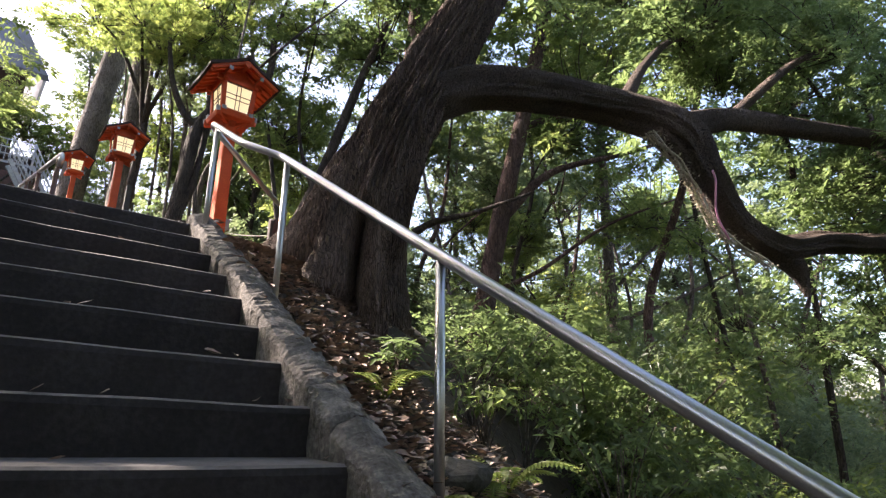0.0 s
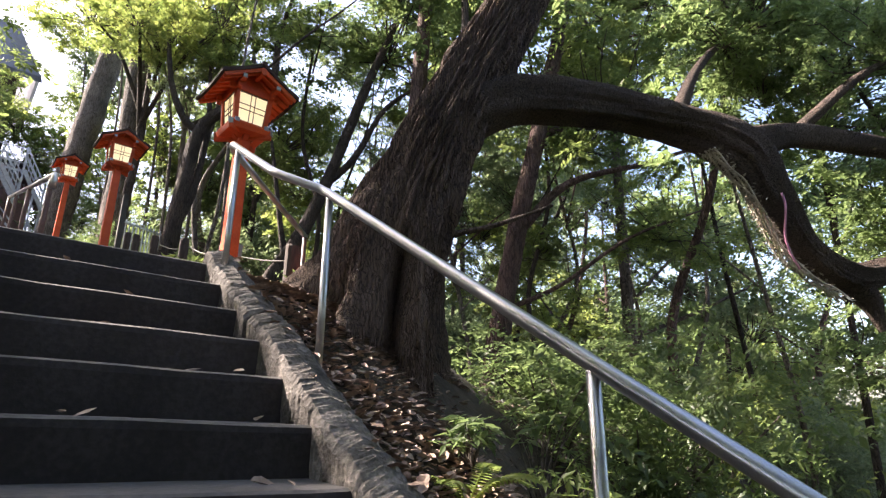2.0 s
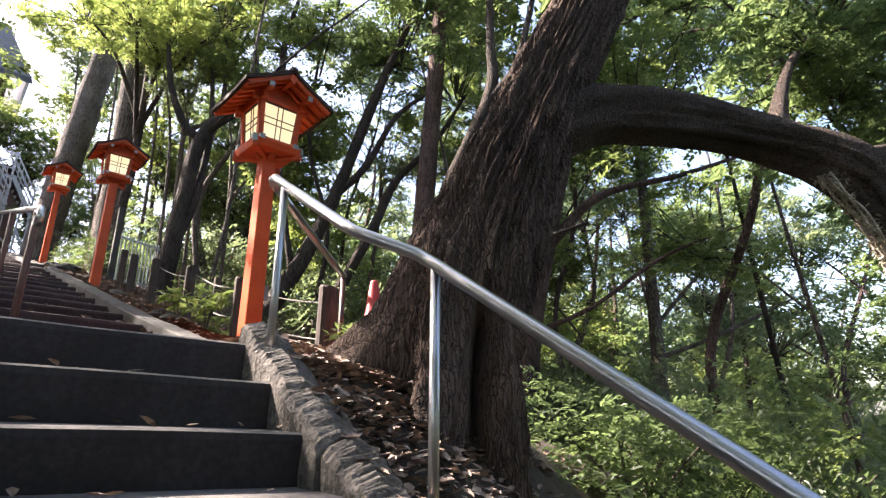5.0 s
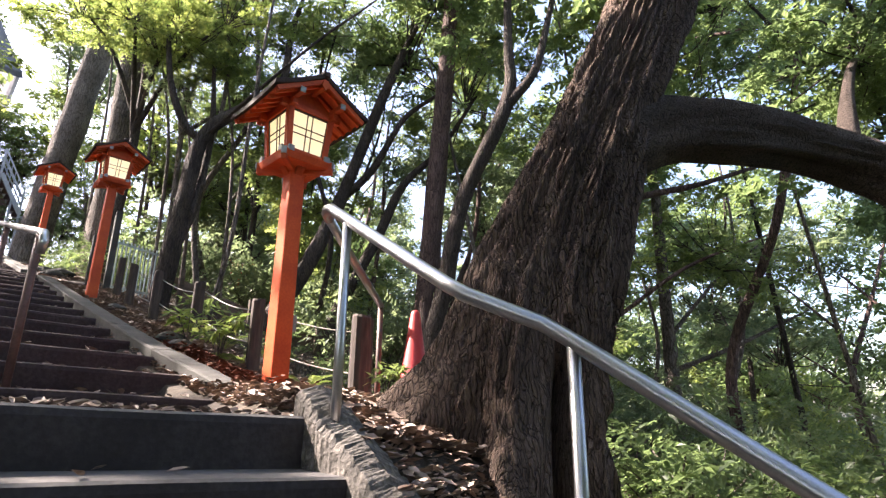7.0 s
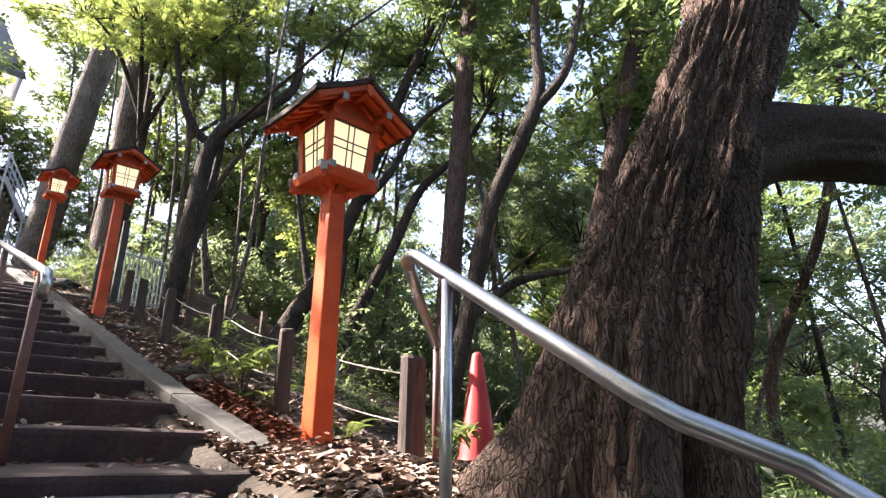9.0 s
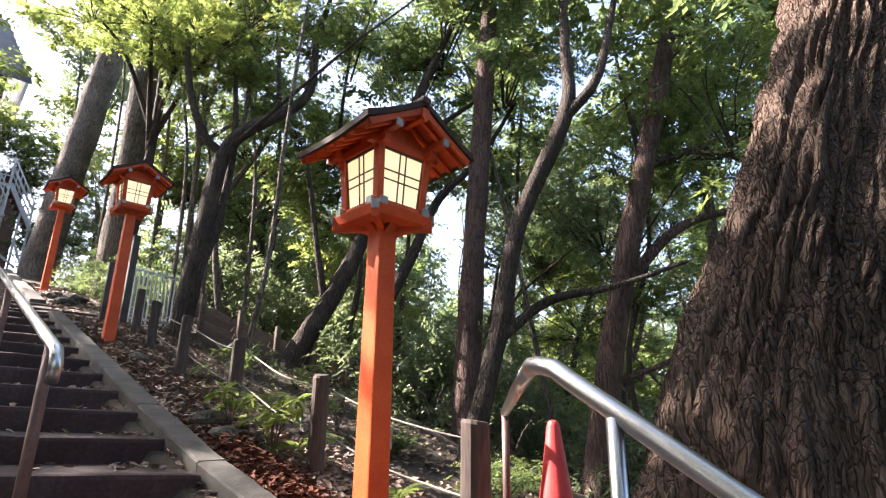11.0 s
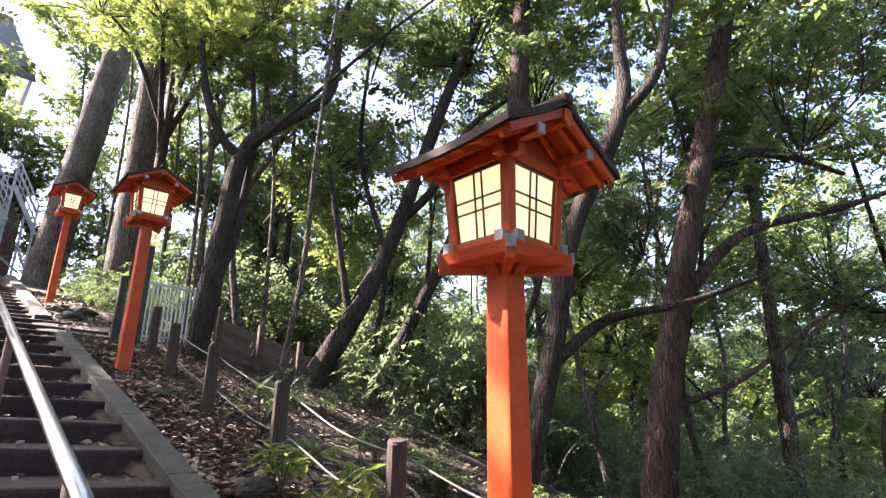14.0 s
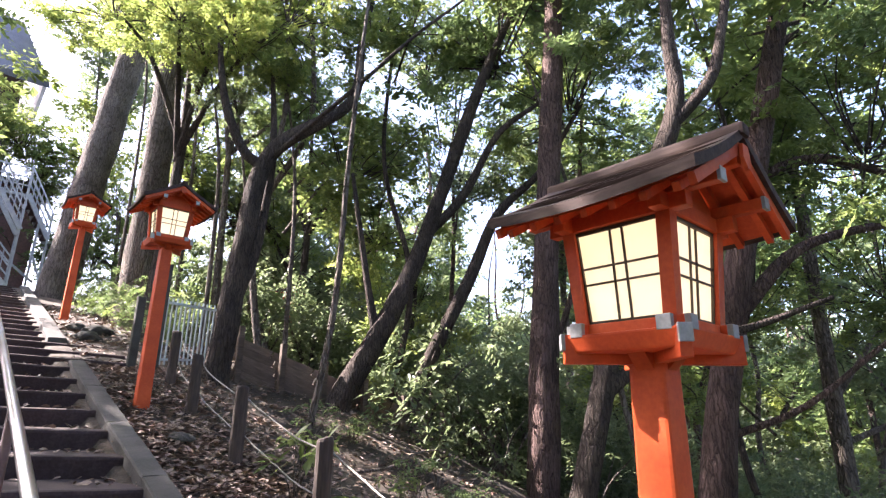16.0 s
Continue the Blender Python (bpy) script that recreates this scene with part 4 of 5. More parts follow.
# light green crowns against the bright sky beside the top of the stairs
for x, y, h, cs in ((4.6, 17.5, 9.5, ((6, 4.6, 17.4, 14.0, 0.55), (8, 6.2, 18.2, 12.2, 0.5), (9, 3.4, 18.2, 16.2, 0.5))), (-0.2, 29.1, 4.6, ((9, 0.2, 28.9, 14.3, 0.36), (6, -0.3, 29.2, 13.2, 0.4), (6, 0.9, 28.8, 13.5, 0.38), (6, 1.7, 29.2, 12.6, 0.32), (6, 2.1, 29.4, 11.9, 0.24))), (5.5, 23.5, 9, ((9, 5.2, 23.0, 13.0, 0.6), (7, 4.4, 24.5, 17.5, 0.6), (6, 7.2, 23.5, 11.0, 0.6))), (4.2, 26.5, 4, ((8, 3.4, 26.8, 9.0, 0.42), (8, 4.8, 24.0, 8.2, 0.42), (2, 3.9, 27.5, 11.5, 0.4))), (3.4, 30, 9, ((8, 2.6, 29.5, 9.3, 0.45), (9, 3.2, 30, 14.5, 0.7), (7, 4.6, 31, 18.5, 0.8), (9, 2.6, 31, 21, 0.6), (6, 4.8, 30, 11.5, 0.7)))):
    z = ground_z(x, y)
    tree([(x, y, z - 0.3, 0.10), (x - 0.1, y + 0.2, z + h * 0.5, 0.07), (x - 0.2, y + 0.3, z + h, 0.05)], [(w, cx, cy, cz, s, cx * 50) for w, cx, cy, cz, s in cs], "slim tree with light green leaves against the sky", BARK_GREY,
         [[(x - 0.1, y + 0.2, z + h * 0.5, 0.08), ((x + cx) / 2, (y + cy) / 2, (z + h * 0.5 + cz) / 2, 0.05), (cx, cy, cz, 0.02)] for w, cx, cy, cz, s in cs])

tree([(13.0, 3.2, ground_z(13, 3.2) - 0.3, 0.08), (12.6, 3.0, 3.0, 0.06), (12.0, 2.8, 8.0, 0.05), (11.6, 2.6, 11, 0.04)], [(0, 10.4, 2.6, 8.6, 0.5, 10), (5, 9.6, 4.6, 10.4, 0.55, 70), (0, 11.9, 1.6, 6.6, 0.5, 140), (5, 11.0, 0.6, 8.4, 0.5, 200), (8, 13.0, 4.4, 10.5, 0.5, 250)], "dark evergreen tree overhanging the lower bank", BARK,
     [[(12.4, 2.9, 5.0, 0.06), (11.4, 2.7, 7.0, 0.04), (10.4, 2.6, 8.6, 0.02)], [(12.2, 2.9, 6.5, 0.06), (11.0, 3.8, 8.8, 0.04), (9.6, 4.6, 10.4, 0.02)]])

# broad evergreen crowns behind the lanterns and beside the hanging limb
for x, y, cs in ((7.6, 19.6, ((6, 6.97, 20.58, 12.1, 0.5), (1, 9.6, 20.9, 11.3, 0.62), (7, 9.05, 17.2, 11.6, 0.45), (0, 7.2, 18.5, 13.4, 0.5))), (8.8, 23.0, ((10, 7.2, 23.3, 11.1, 0.55), (6, 10.0, 20.4, 9.1, 0.5), (7, 10.1, 24.0, 8.7, 0.6), (6, 6.3, 25.3, 12.4, 0.5))),
                 (2.9, 16.4, ((2, 1.5, 16.6, 12.2, 0.36), (2, 2.3, 14.9, 11.5, 0.32), (2, 3.1, 14.3, 11.3, 0.3), (2, 3.9, 13.6, 11.5, 0.34))), (10.6, 1.2, ((0, 9.4, 1.6, 4.2, 0.36), (5, 9.0, 0.7, 5.5, 0.34), (0, 8.6, 1.8, 6.6, 0.36), (5, 10.0, 1.5, 2.6, 0.34), (0, 11.6, 2.8, 2.7, 0.36)))):
    z, top_ = ground_z(x, y), max(c[3] for c in cs)
    tree([(x, y, z - 0.3, 0.13), (x + 0.15, y - 0.1, (z + top_) / 2, 0.10), (x + 0.1, y + 0.1, top_ - 0.5, 0.04)], [(w, cx, cy, cz, k, cx * 61) for w, cx, cy, cz, k in cs], "leafy evergreen tree closing the view", BARK,
         [[(x + 0.1, y - 0.05, z + (cz - z) * 0.6, 0.07), ((x + cx) / 2, (y + cy) / 2, z + (cz - z) * 0.85, 0.045), (cx, cy, cz - 0.3, 0.02)] for w, cx, cy, cz, k in cs])

# sprays that hang before the great trunks
for k, (x, y, z, s) in enumerate(((3.2, 18.2, 13.4, 0.30), (3.0, 15.4, 11.2, 0.24), (3.6, 15.2, 10.3, 0.2), (2.5, 21.4, 15.6, 0.36), (4.2, 14.3, 10.8, 0.2))):
    tree([(x + 0.9, y + 0.6, ground_z(x, y) - 0.2, 0.05), (x + 0.7, y + 0.4, z - 2.5, 0.035), (x, y, z, 0.015)], [((9, 6, 7)[k % 3], x, y, z, s * 1.15, k * 70)], "slim sapling with light green hanging sprays", BARK_GREY)

# mostly unseen trees added beside and behind the stairs; crowns placed to block the sun
for x, y, h, cs in ((-4.2, 0.5, 10, ((0, -2.4, 0.8, 10.5, 1.0), (1, -4.6, 3.4, 9.5, 0.9))), (-3.8, 7.6, 10, ((5, -1.6, 8.2, 10.9, 0.6), (0, -2.3, 10.2, 10.8, 0.38), (5, -2.9, 10.8, 11.2, 0.36), (3, 0.2, 10.4, 11.4, 0.55), (2, 1.2, 12.2, 12.2, 0.42), (1, -4.6, 9.2, 9.8, 0.85), (0, -5.8, 6.0, 9.0, 1.0))), (-3.6, 14.5, 9, ((3, -2.2, 17.6, 11.8, 0.8), (1, -3.6, 19.5, 12.5, 0.9), (0, -5.8, 14.6, 10.5, 0.7), (5, -3.3, 15.6, 10.8, 0.42), (0, -3.6, 14.35, 10.9, 0.2), (5, -5.3, 14.7, 11.3, 0.45), (5, -5.1, 12.0, 10.7, 0.34))),
                    (-4.5, -6, 9, ((0, -2.5, -5.5, 7.5, 1.1), (1, -5, -8, 6, 1.2))), (3.6, -5.5, 8, ((0, 3.4, -4.8, 7.5, 1.1), (3, 5.5, -6, 4.5, 1.1))), (-9, 4, 12, ((0, -9, 5, 11, 1.4), (3, -8.5, 1, 9, 1.2), (5, -8, 9, 7, 1.2))), (-14, 22, 12, ((1, -15, 22, 12, 1.3),)),
                    (-3.6, -3.0, 8, ((0, -3.4, -2.6, 6.4, 0.9), (5, -0.6, -3.4, 7.2, 0.9), (0, 1.8, -5.2, 5.6, 0.9), (5, -2.0, -6.5, 4.4, 1.0))), (1, -13, 10, ((0, 1, -12, 7, 1.4), (5, -4, -14, 6, 1.4), (0, 1, -11, 1, 1.3))), (9, -8, 10, ((3, 9, -8, 5, 1.5), (0, 13, -5, 4, 1.5)))):
    z = ground_z(x, y)
    tree([(x, y, z - 0.3, 0.34), (x + 0.3, y + 0.2, z + h * 0.5, 0.25), (x + 0.5, y + 0.4, z + h, 0.1)], [(w, cx, cy, cz, s, cx * 50) for w, cx, cy, cz, s in cs], "tall tree added mostly out of view to shade the stairs", BARK_GREY,
         [[(x + 0.3, y + 0.2, z + h * 0.5, 0.15), ((x + cx) / 2, (y + cy) / 2, (z + h * 0.5 + cz) / 2, 0.1), (cx, cy, cz, 0.04)] for w, cx, cy, cz, s in cs])

# unseen trees added below and behind the start, to keep low sky light off the steps
g = np.random.default_rng(17)
for k in range(9):
    x, y = yaw(128 + 24 * k, g.uniform(14, 18))
    z = ground_z(x, y)
    cs = [(int(g.integers(0, 6)), x + g.normal(0, 1.2), y + g.normal(0, 1.2), z + hh, g.uniform(1.0, 1.3), g.uniform(0, 360)) for hh in (2.0, 6.0)]
    tree([(x, y, z - 0.3, 0.22), (x + 0.3, y + 0.2, z + 6, 0.16), (x + 0.2, y - 0.2, z + 11, 0.06)], cs, "tall evergreen tree added out of view to block sky light", BARK_GREY, segs=9, furrow=0.0)

# understorey
SHRUB_STEM = limbs("stem", [([(0, 0, -0.1, 0.02), (0.25 * math.cos(t), 0.25 * math.sin(t), 0.45, 0.014), (0.6 * math.cos(t + 0.3), 0.6 * math.sin(t + 0.3), 0.85, 0.006)], dict(per=4, segs=5)) for t in (0.3, 1.5, 2.6, 3.9, 5.2)], BARK_GREY)
g = np.random.default_rng(3)
for k in range(150):
    a_ = g.uniform(14, 92)
    d = g.uniform(4.5, 26) if a_ > 40 else g.uniform(12, 26)
    x, y = yaw(a_, d)
    y += 1.5
    if x < 3.2 or (x < 7.5 and 5.5 < y < 17) or (x < 5.5 and y < 5.5 and g.random() < 0.6) or math.hypot(x - 2.7, y - 4) < 1.4:
        continue
    s = g.uniform(0.5, 1.3) * (1 + d / 30)
    root = thing("shrub", pose(x, y, ground_z(x, y), 0, 0, g.uniform(0, 360)), "leafy green shrub on the forest floor", "shrub", "shrubs under the trees")
    # shrubs past 11 m take the haze toned leaves, in place of sunlit distance
    part("foliage", LOW[(0, 1, 1, 2)[int(g.integers(0, 4))] if d < 11 else 3], None, root, at=pose(0, 0, 0.45 * s) @ Matrix.Diagonal((s, s, s * g.uniform(0.8, 1.3), 1)))
    part("stem", SHRUB_STEM, None, root, at=Matrix.Diagonal((s, s, s, 1)))
for k, (x, y, s) in enumerate(((2.8, 15.9, 0.6), (3.3, 17.4, 0.8), (2.9, 18.9, 0.7), (3.9, 20.4, 1.1), (3.3, 21.8, 0.8), (4.6, 18.6, 1.2), (3.8, 23.5, 1.1), (4.4, 26.0, 1.4), (5.2, 21.5, 1.5))):
    root = thing("shrub", pose(x, y, ground_z(x, y), 0, 0, 40 * k), "dark leafy shrub beside the upper stairs", "shrub", "shrubs under the trees")
    part("foliage", LOW[(1, 0, 1)[k % 3]], None, root, at=pose(0, 0, 0.45 * s) @ Matrix.Diagonal((s, s, s * 1.15, 1)))
    part("stem", SHRUB_STEM, None, root, at=Matrix.Diagonal((s, s, s, 1)))


# ---- things beside the path ----
def round_post(name, x, y, z0, z1, r, mat, label, category, group=""):
    """A weathered round timber post with a chamfered, slightly uneven head; returns the thing."""
    root = thing(name, pose(x, y, z0), label, category, group)
    bm = bmesh.new()
    rings = []
    for z, k in ((-0.3, 1.04), (0.0, 1.03), ((z1 - z0) * 0.5, 1.0), (z1 - z0 - 0.02, 0.97), (z1 - z0, 0.85)):
        rings.append([bm.verts.new((r * k * math.cos(t) * (1 + 0.05 * math.sin(3 * t + x)), r * k * math.sin(t), z + 0.01 * math.sin(t + y) * (z > 0.1))) for t in np.linspace(0, 2 * math.pi, 14, endpoint=False)])
    for a_, b_ in zip(rings, rings[1:]):
        for i in range(14):
            j = (i + 1) % 14
            bm.faces.new((a_[i], a_[j], b_[j], b_[i]))
    bm.faces.new(rings[-1]), bm.faces.new(rings[0][::-1])
    part("shaft", bm, mat, root)
    return root


posts = [(2.30, 6.93, 3.40), (2.28, 8.40, 3.79), (2.27, 9.9, 4.17), (2.32, 11.35, 4.55), (2.45, 12.7, 4.95)]
for x, y, zt in posts:
    round_post("fence_post", x, y, ground_z(x, y), zt, 0.062, WOODPOST, "dark round timber post of a rope fence", "post", "rope fence posts")
round_post("timber_stump", 2.47, 5.52, ground_z(2.47, 5.52), 3.10, 0.085, WOODPOST, "short brown timber stump beside the traffic cone", "post")


def rope(p, q, sag, label="pale rope sagging between timber posts"):
    p, q = Vector(p), Vector(q)
    m_ = thing("rope", Matrix.Translation(p), label, "rope", "ropes of the fence")
    pts = [tuple((q - p) * k + Vector((0.012 * math.sin(9 * k + p.y), 0, -sag * 4 * k * (1 - k)))) for k in np.linspace(0, 1, 9)]
    pipe("strand", pts, 0.0065, ROPE, m_, per=2, segs=6)


for (a_, b_) in zip(posts, posts[1:]):
    rope((a_[0] + 0.065, a_[1], a_[2] - 0.10), (b_[0] + 0.065, b_[1], b_[2] - 0.10), 0.06)
    rope((a_[0] + 0.065, a_[1], a_[2] - 0.42), (b_[0] + 0.065, b_[1], b_[2] - 0.42), 0.05)
rope((2.47 + 0.09, 5.52, 2.98), (2.365, 6.93, 3.30), 0.05)
rope((2.47 + 0.09, 5.52, 2.66), (2.365, 6.93, 2.98), 0.05)


def build_cone(x, y, z):
    """A traffic cone: square foot, collar and hollow tapered body with a rounded tip."""
    root = thing("traffic_cone", pose(x, y, z), "faded red plastic traffic cone beside the tree", "traffic cone")
    part("foot", box(-0.17, -0.17, 0, 0.17, 0.17, 0.03, bevel=0.01), CONE, root)
    bm = bmesh.new()
    prof = [(0.135, 0.03), (0.125, 0.06), (0.118, 0.075), (0.034, 0.655), (0.026, 0.675), (0.012, 0.682)]
    rings = [[bm.verts.new((r * math.cos(t), r * math.sin(t), h)) for t in np.linspace(0, 2 * math.pi, 28, endpoint=False)] for r, h in prof]
    for a_, b_ in zip(rings, rings[1:]):
        for i in range(28):
            j = (i + 1) % 28
            bm.faces.new((a_[i], a_[j], b_[j], b_[i]))
    bm.faces.new(rings[-1])
    part("body", bm, CONE, root, smooth=True)


build_cone(2.63, 5.10, ground_z(2.63, 5.10))
socket = thing("socket_box", pose(1.91 + 0.09, 5.73 + 0.03, 2.95), "small beige electric box fixed to the lantern post", "electric box")
part("case", box(-0.02, -0.03, 0, 0.04, 0.03, 0.12, bevel=0.006), CAPS, socket)

# metal fence beyond the second lantern
fence = thing("metal_fence", pose(2.55, 13.95, 4.55), "pale grey green metal fence with upright bars", "fence")
fd = Vector((1.25, 0.95, 0.12))
fl = fd.length
turn_ = math.degrees(math.atan2(fd.y, fd.x))
for h in (0.10, 0.98):
    part("rail", box(0, -0.015, h - 0.018, fl, 0.015, h + 0.018), FENCE, fence, at=pose(0, 0, 0, 0, -4, turn_))
for k in range(15):
    part("bar", box(-0.011, -0.011, 0.02, 0.011, 0.011, 1.06), FENCE, fence, at=pose(*(fd * (k / 14)), 0, 0, turn_))
for x, y, h in ((2.2, 13.75, 1.15), (2.48, 13.68, 1.7)):
    p_ = thing("concrete_post", pose(x, y, ground_z(x, y) - 0.1), "grey concrete gate post near the metal fence", "post", "gate posts")
    part("shaft", box(-0.055, -0.055, 0, 0.055, 0.055, h, bevel=0.012), KERB, p_)

# terraced path on the far bank: boards held by pegs
terrace = thing("timber_terrace", pose(4.05, 14.9, 5.25), "weathered timber boards retaining the far path", "retaining wall")
run_ = Vector((3.35, -1.7, -1.45))
lay = pose(0, 0, 0, 0, 21, math.degrees(math.atan2(run_.y, run_.x)))
for row in range(5):
    for k in range(5):
        part("board", box(0.01, -0.025, -0.14, run_.length / 5 - 0.01, 0.025, 0, bevel=0.008), BOARDS, terrace, at=Matrix.Translation(run_ * (k / 5) + Vector((0.02 * row, -0.05 * row, -0.16 * row))) @ lay)
for k in range(6):
    part("peg", box(-0.05, -0.05, -0.9, 0.05, 0.05, 0.12, bevel=0.01), BOARDS, terrace, at=Matrix.Translation(run_ * (k / 5) + Vector((0.03, -0.33, 0))))
copy_thing(lantern, pose(7.7, 20.1, 5.2, 0, 0, 40))

# ---- steel stair and house at the top ----
stair = thing("steel_staircase", pose(1.25, 27.5, 7.3), "white painted steel staircase with railings at the hilltop", "staircase")
def sloped(name, p, q, th, mat=WHITE):
    """A straight square bar from p to q."""
    p, q = Vector(p), Vector(q)
    part(name, box(-th, -th, 0, th, th, (q - p).length), mat, stair, at=Matrix.Translation(p) @ (q - p).to_track_quat("Z", "Y").to_matrix().to_4x4())


def flight(x0, z0, x1, z1, y, n):
    """One side of a flight: stringer, two rails and balusters."""
    sloped("stringer", (x0, y, z0), (x1, y, z1), 0.07)
    if n == 0:
        sloped("handrail", (x0, y, z0 + 0.95), (x1, y, z1 + 0.95), 0.022)
        return
    for h in (0.35, 0.65, 0.95):
        sloped("handrail", (x0, y, z0 + h), (x1, y, z1 + h), 0.022)
    for k in range(n + 1):
        f = k / n
        x, z = x0 + (x1 - x0) * f, z0 + (z1 - z0) * f
        sloped("baluster", (x, y, z), (x, y, z + 0.97), 0.016)


for y in (0.0, 0.85):
    flight(0.05, 3.6, 0.85, 2.15, y, 6 if y == 0 else 0)
    flight(-0.75, 3.35, 0.0, 2.1, y - 0.9, 5 if y == 0 else 0)
    flight(-1.6, 2.0, -0.05, 0.2, y - 0.9, 7 if y == 0 else 0)
for k in range(7):
    part("tread", box(-0.12, 0, -0.015, 0.12, 0.85, 0.015), RUST, stair, at=pose(0.1 + 0.115 * k, 0, 3.5 - 0.207 * k))
part("platform", box(-1.3, 0, 3.5, 0.1, 1.0, 3.6), WHITE, stair)
for h in (3.9, 4.2, 4.55):
    sloped("platform_rail", (-1.3, 0, h), (0.05, 0, h), 0.02)
for x in np.linspace(-1.25, 0.0, 9):
    sloped("baluster", (x, 0, 3.55), (x, 0, 4.55), 0.014)
part("landing", box(0.8, 0, 2.0, 1.25, 0.95, 2.1), WHITE, stair)
for x, y, h in ((0.02, -0.04, 4.6), (0.52, 0.04, 2.7), (0.84, -0.04, 3.1), (-1.2, 0.04, 3.6), (1.1, 0.9, 2.1), (0.02, 0.94, 3.6)):
    part("leg", box(x - 0.035, y - 0.035, -0.4, x + 0.035, y + 0.035, h), WHITE, stair)
sloped("brace", (-0.02, 0.0, 1.15), (0.68, 0.0, 0.6), 0.035)
sloped("brace", (0.5, 0.02, 1.6), (0.86, 0.02, 0.7), 0.03)

house = thing("house", pose(-4.1, 33, 8.6), "dark timber house with a blue grey roof on the hilltop", "house")
part("wall", box(-5, -1.2, -1.6, 4.6, 6, 8.5), WOODPOST, house)
part("wing_wall", box(-5, -2.6, -2.2, 6.0, -1.3, 3.4), RUST, house, "red-brown timber wall of the low wing")
part("wing_roof", box(-5.2, -3.0, 3.4, 6.3, -1.0, 3.58, bevel=0.03), SLATE, house, "blue grey wing roof")
bm = bmesh.new()
v = [bm.verts.new(q) for q in ((-6, -2.4, 8.2), (5.35, -2.4, 8.2), (4.1, -0.6, 11.5), (-6, -0.6, 11.5), (-6, -2.3, 7.95), (5.45, -2.3, 7.95), (4.2, -0.4, 11.3), (-6, -0.4, 11.3))]
for q in ((0, 1, 2, 3), (7, 6, 5, 4), (0, 4, 5, 1), (1, 5, 6, 2), (2, 6, 7, 3), (3, 7, 4, 0)):
    bm.faces.new([v[i] for i in q])
part("roof", bm, SLATE, house, "blue grey sheet roof")
bm = bmesh.new()
v = [bm.verts.new(q) for q in ((5.35, -2.4, 8.2), (4.1, -0.6, 11.5), (4.1, 5, 11.5), (5.35, 6.8, 8.2), (5.2, -2.2, 8.0), (3.9, -0.4, 11.3), (3.9, 5, 11.3), (5.2, 6.8, 8.0))]
for q in ((0, 1, 2, 3), (7, 6, 5, 4), (0, 4, 5, 1), (1, 5, 6, 2), (2, 6, 7, 3), (3, 7, 4, 0)):
    bm.faces.new([v[i] for i in q])
part("roof", bm, SLATE, house, "blue grey sheet roof")
for k in range(9):
    f0 = k / 8
    part("roof_fastener", box(-0.03, -0.03, -0.03, 0.03, 0.03, 0.03), CAPS, house, at=pose(5.35 - 1.25 * f0, -2.42 + 1.8 * f0, 8.25 + 3.3 * f0))


# ---- small plants, stones and litter ----
def build_fern(x, y, z, n, ln, seed, label="green fern growing beside the stairs"):
    """A fern: arching fronds, each with paired leaflets along a midrib."""
    g_ = np.random.default_rng(seed)
    root = thing("fern", pose(x, y, z), label, "fern", "ferns on the bank")
    for k in range(n):
        L, vs, fs = ln * g_.uniform(0.7, 1.1), [], []
        for i in range(1, 20):
            f = i / 19
            c = np.array((L * f * 0.8, 0, L * (0.95 * f - 0.75 * f * f)))
            w = L * 0.24 * math.sin(math.pi * min(1, 0.12 + 0.88 * (1 - f) + 0.1)) * (1 - f * 0.5) + 0.006
            for s in (-1, 1):
                b = len(vs)
                t = L * 0.028
                vs += [c + (-t, 0, 0), c + (t, 0, 0), c + (t * 2.2, s * w, -0.25 * w), c + (0.2 * t, s * w * 0.6, 0.0)]
                fs.append((b, b + 1, b + 2, b + 3))
        v_, f_ = tube_arrays([(L * f * 0.8, 0, L * (0.95 * f - 0.75 * f * f), 0.004) for f in np.linspace(0, 1, 7)], per=1, segs=4, start=len(vs))
        part("frond", raw("frond", [tuple(q) for q in vs] + [tuple(q) for q in v_], fs + [tuple(int(i) for i in q) for q in f_], LEAF_BRIGHT), None, root, at=pose(0, 0, 0, g_.uniform(-15, 15), g_.uniform(-25, 10), k * 360 / n + g_.uniform(-20, 20)))


build_fern(1.72, 2.35, ground_z(1.72, 2.35), 7, 0.38, 1)
build_fern(1.62, 1.55, ground_z(1.62, 1.55) - 0.02, 7, 0.34, 2)
build_fern(1.95, 1.75, ground_z(1.95, 1.75), 8, 0.42, 3)
build_fern(2.5, 1.5, ground_z(2.5, 1.5), 8, 0.5, 4)
build_fern(2.35, 7.3, ground_z(2.35, 7.3), 8, 0.45, 5, "green fern below the rope fence")
build_fern(2.5, 6.3, ground_z(2.5, 6.3), 7, 0.36, 6, "green fern below the rope fence")
build_fern(2.75, 8.7, ground_z(2.75, 8.7), 8, 0.5, 7, "green fern below the rope fence")


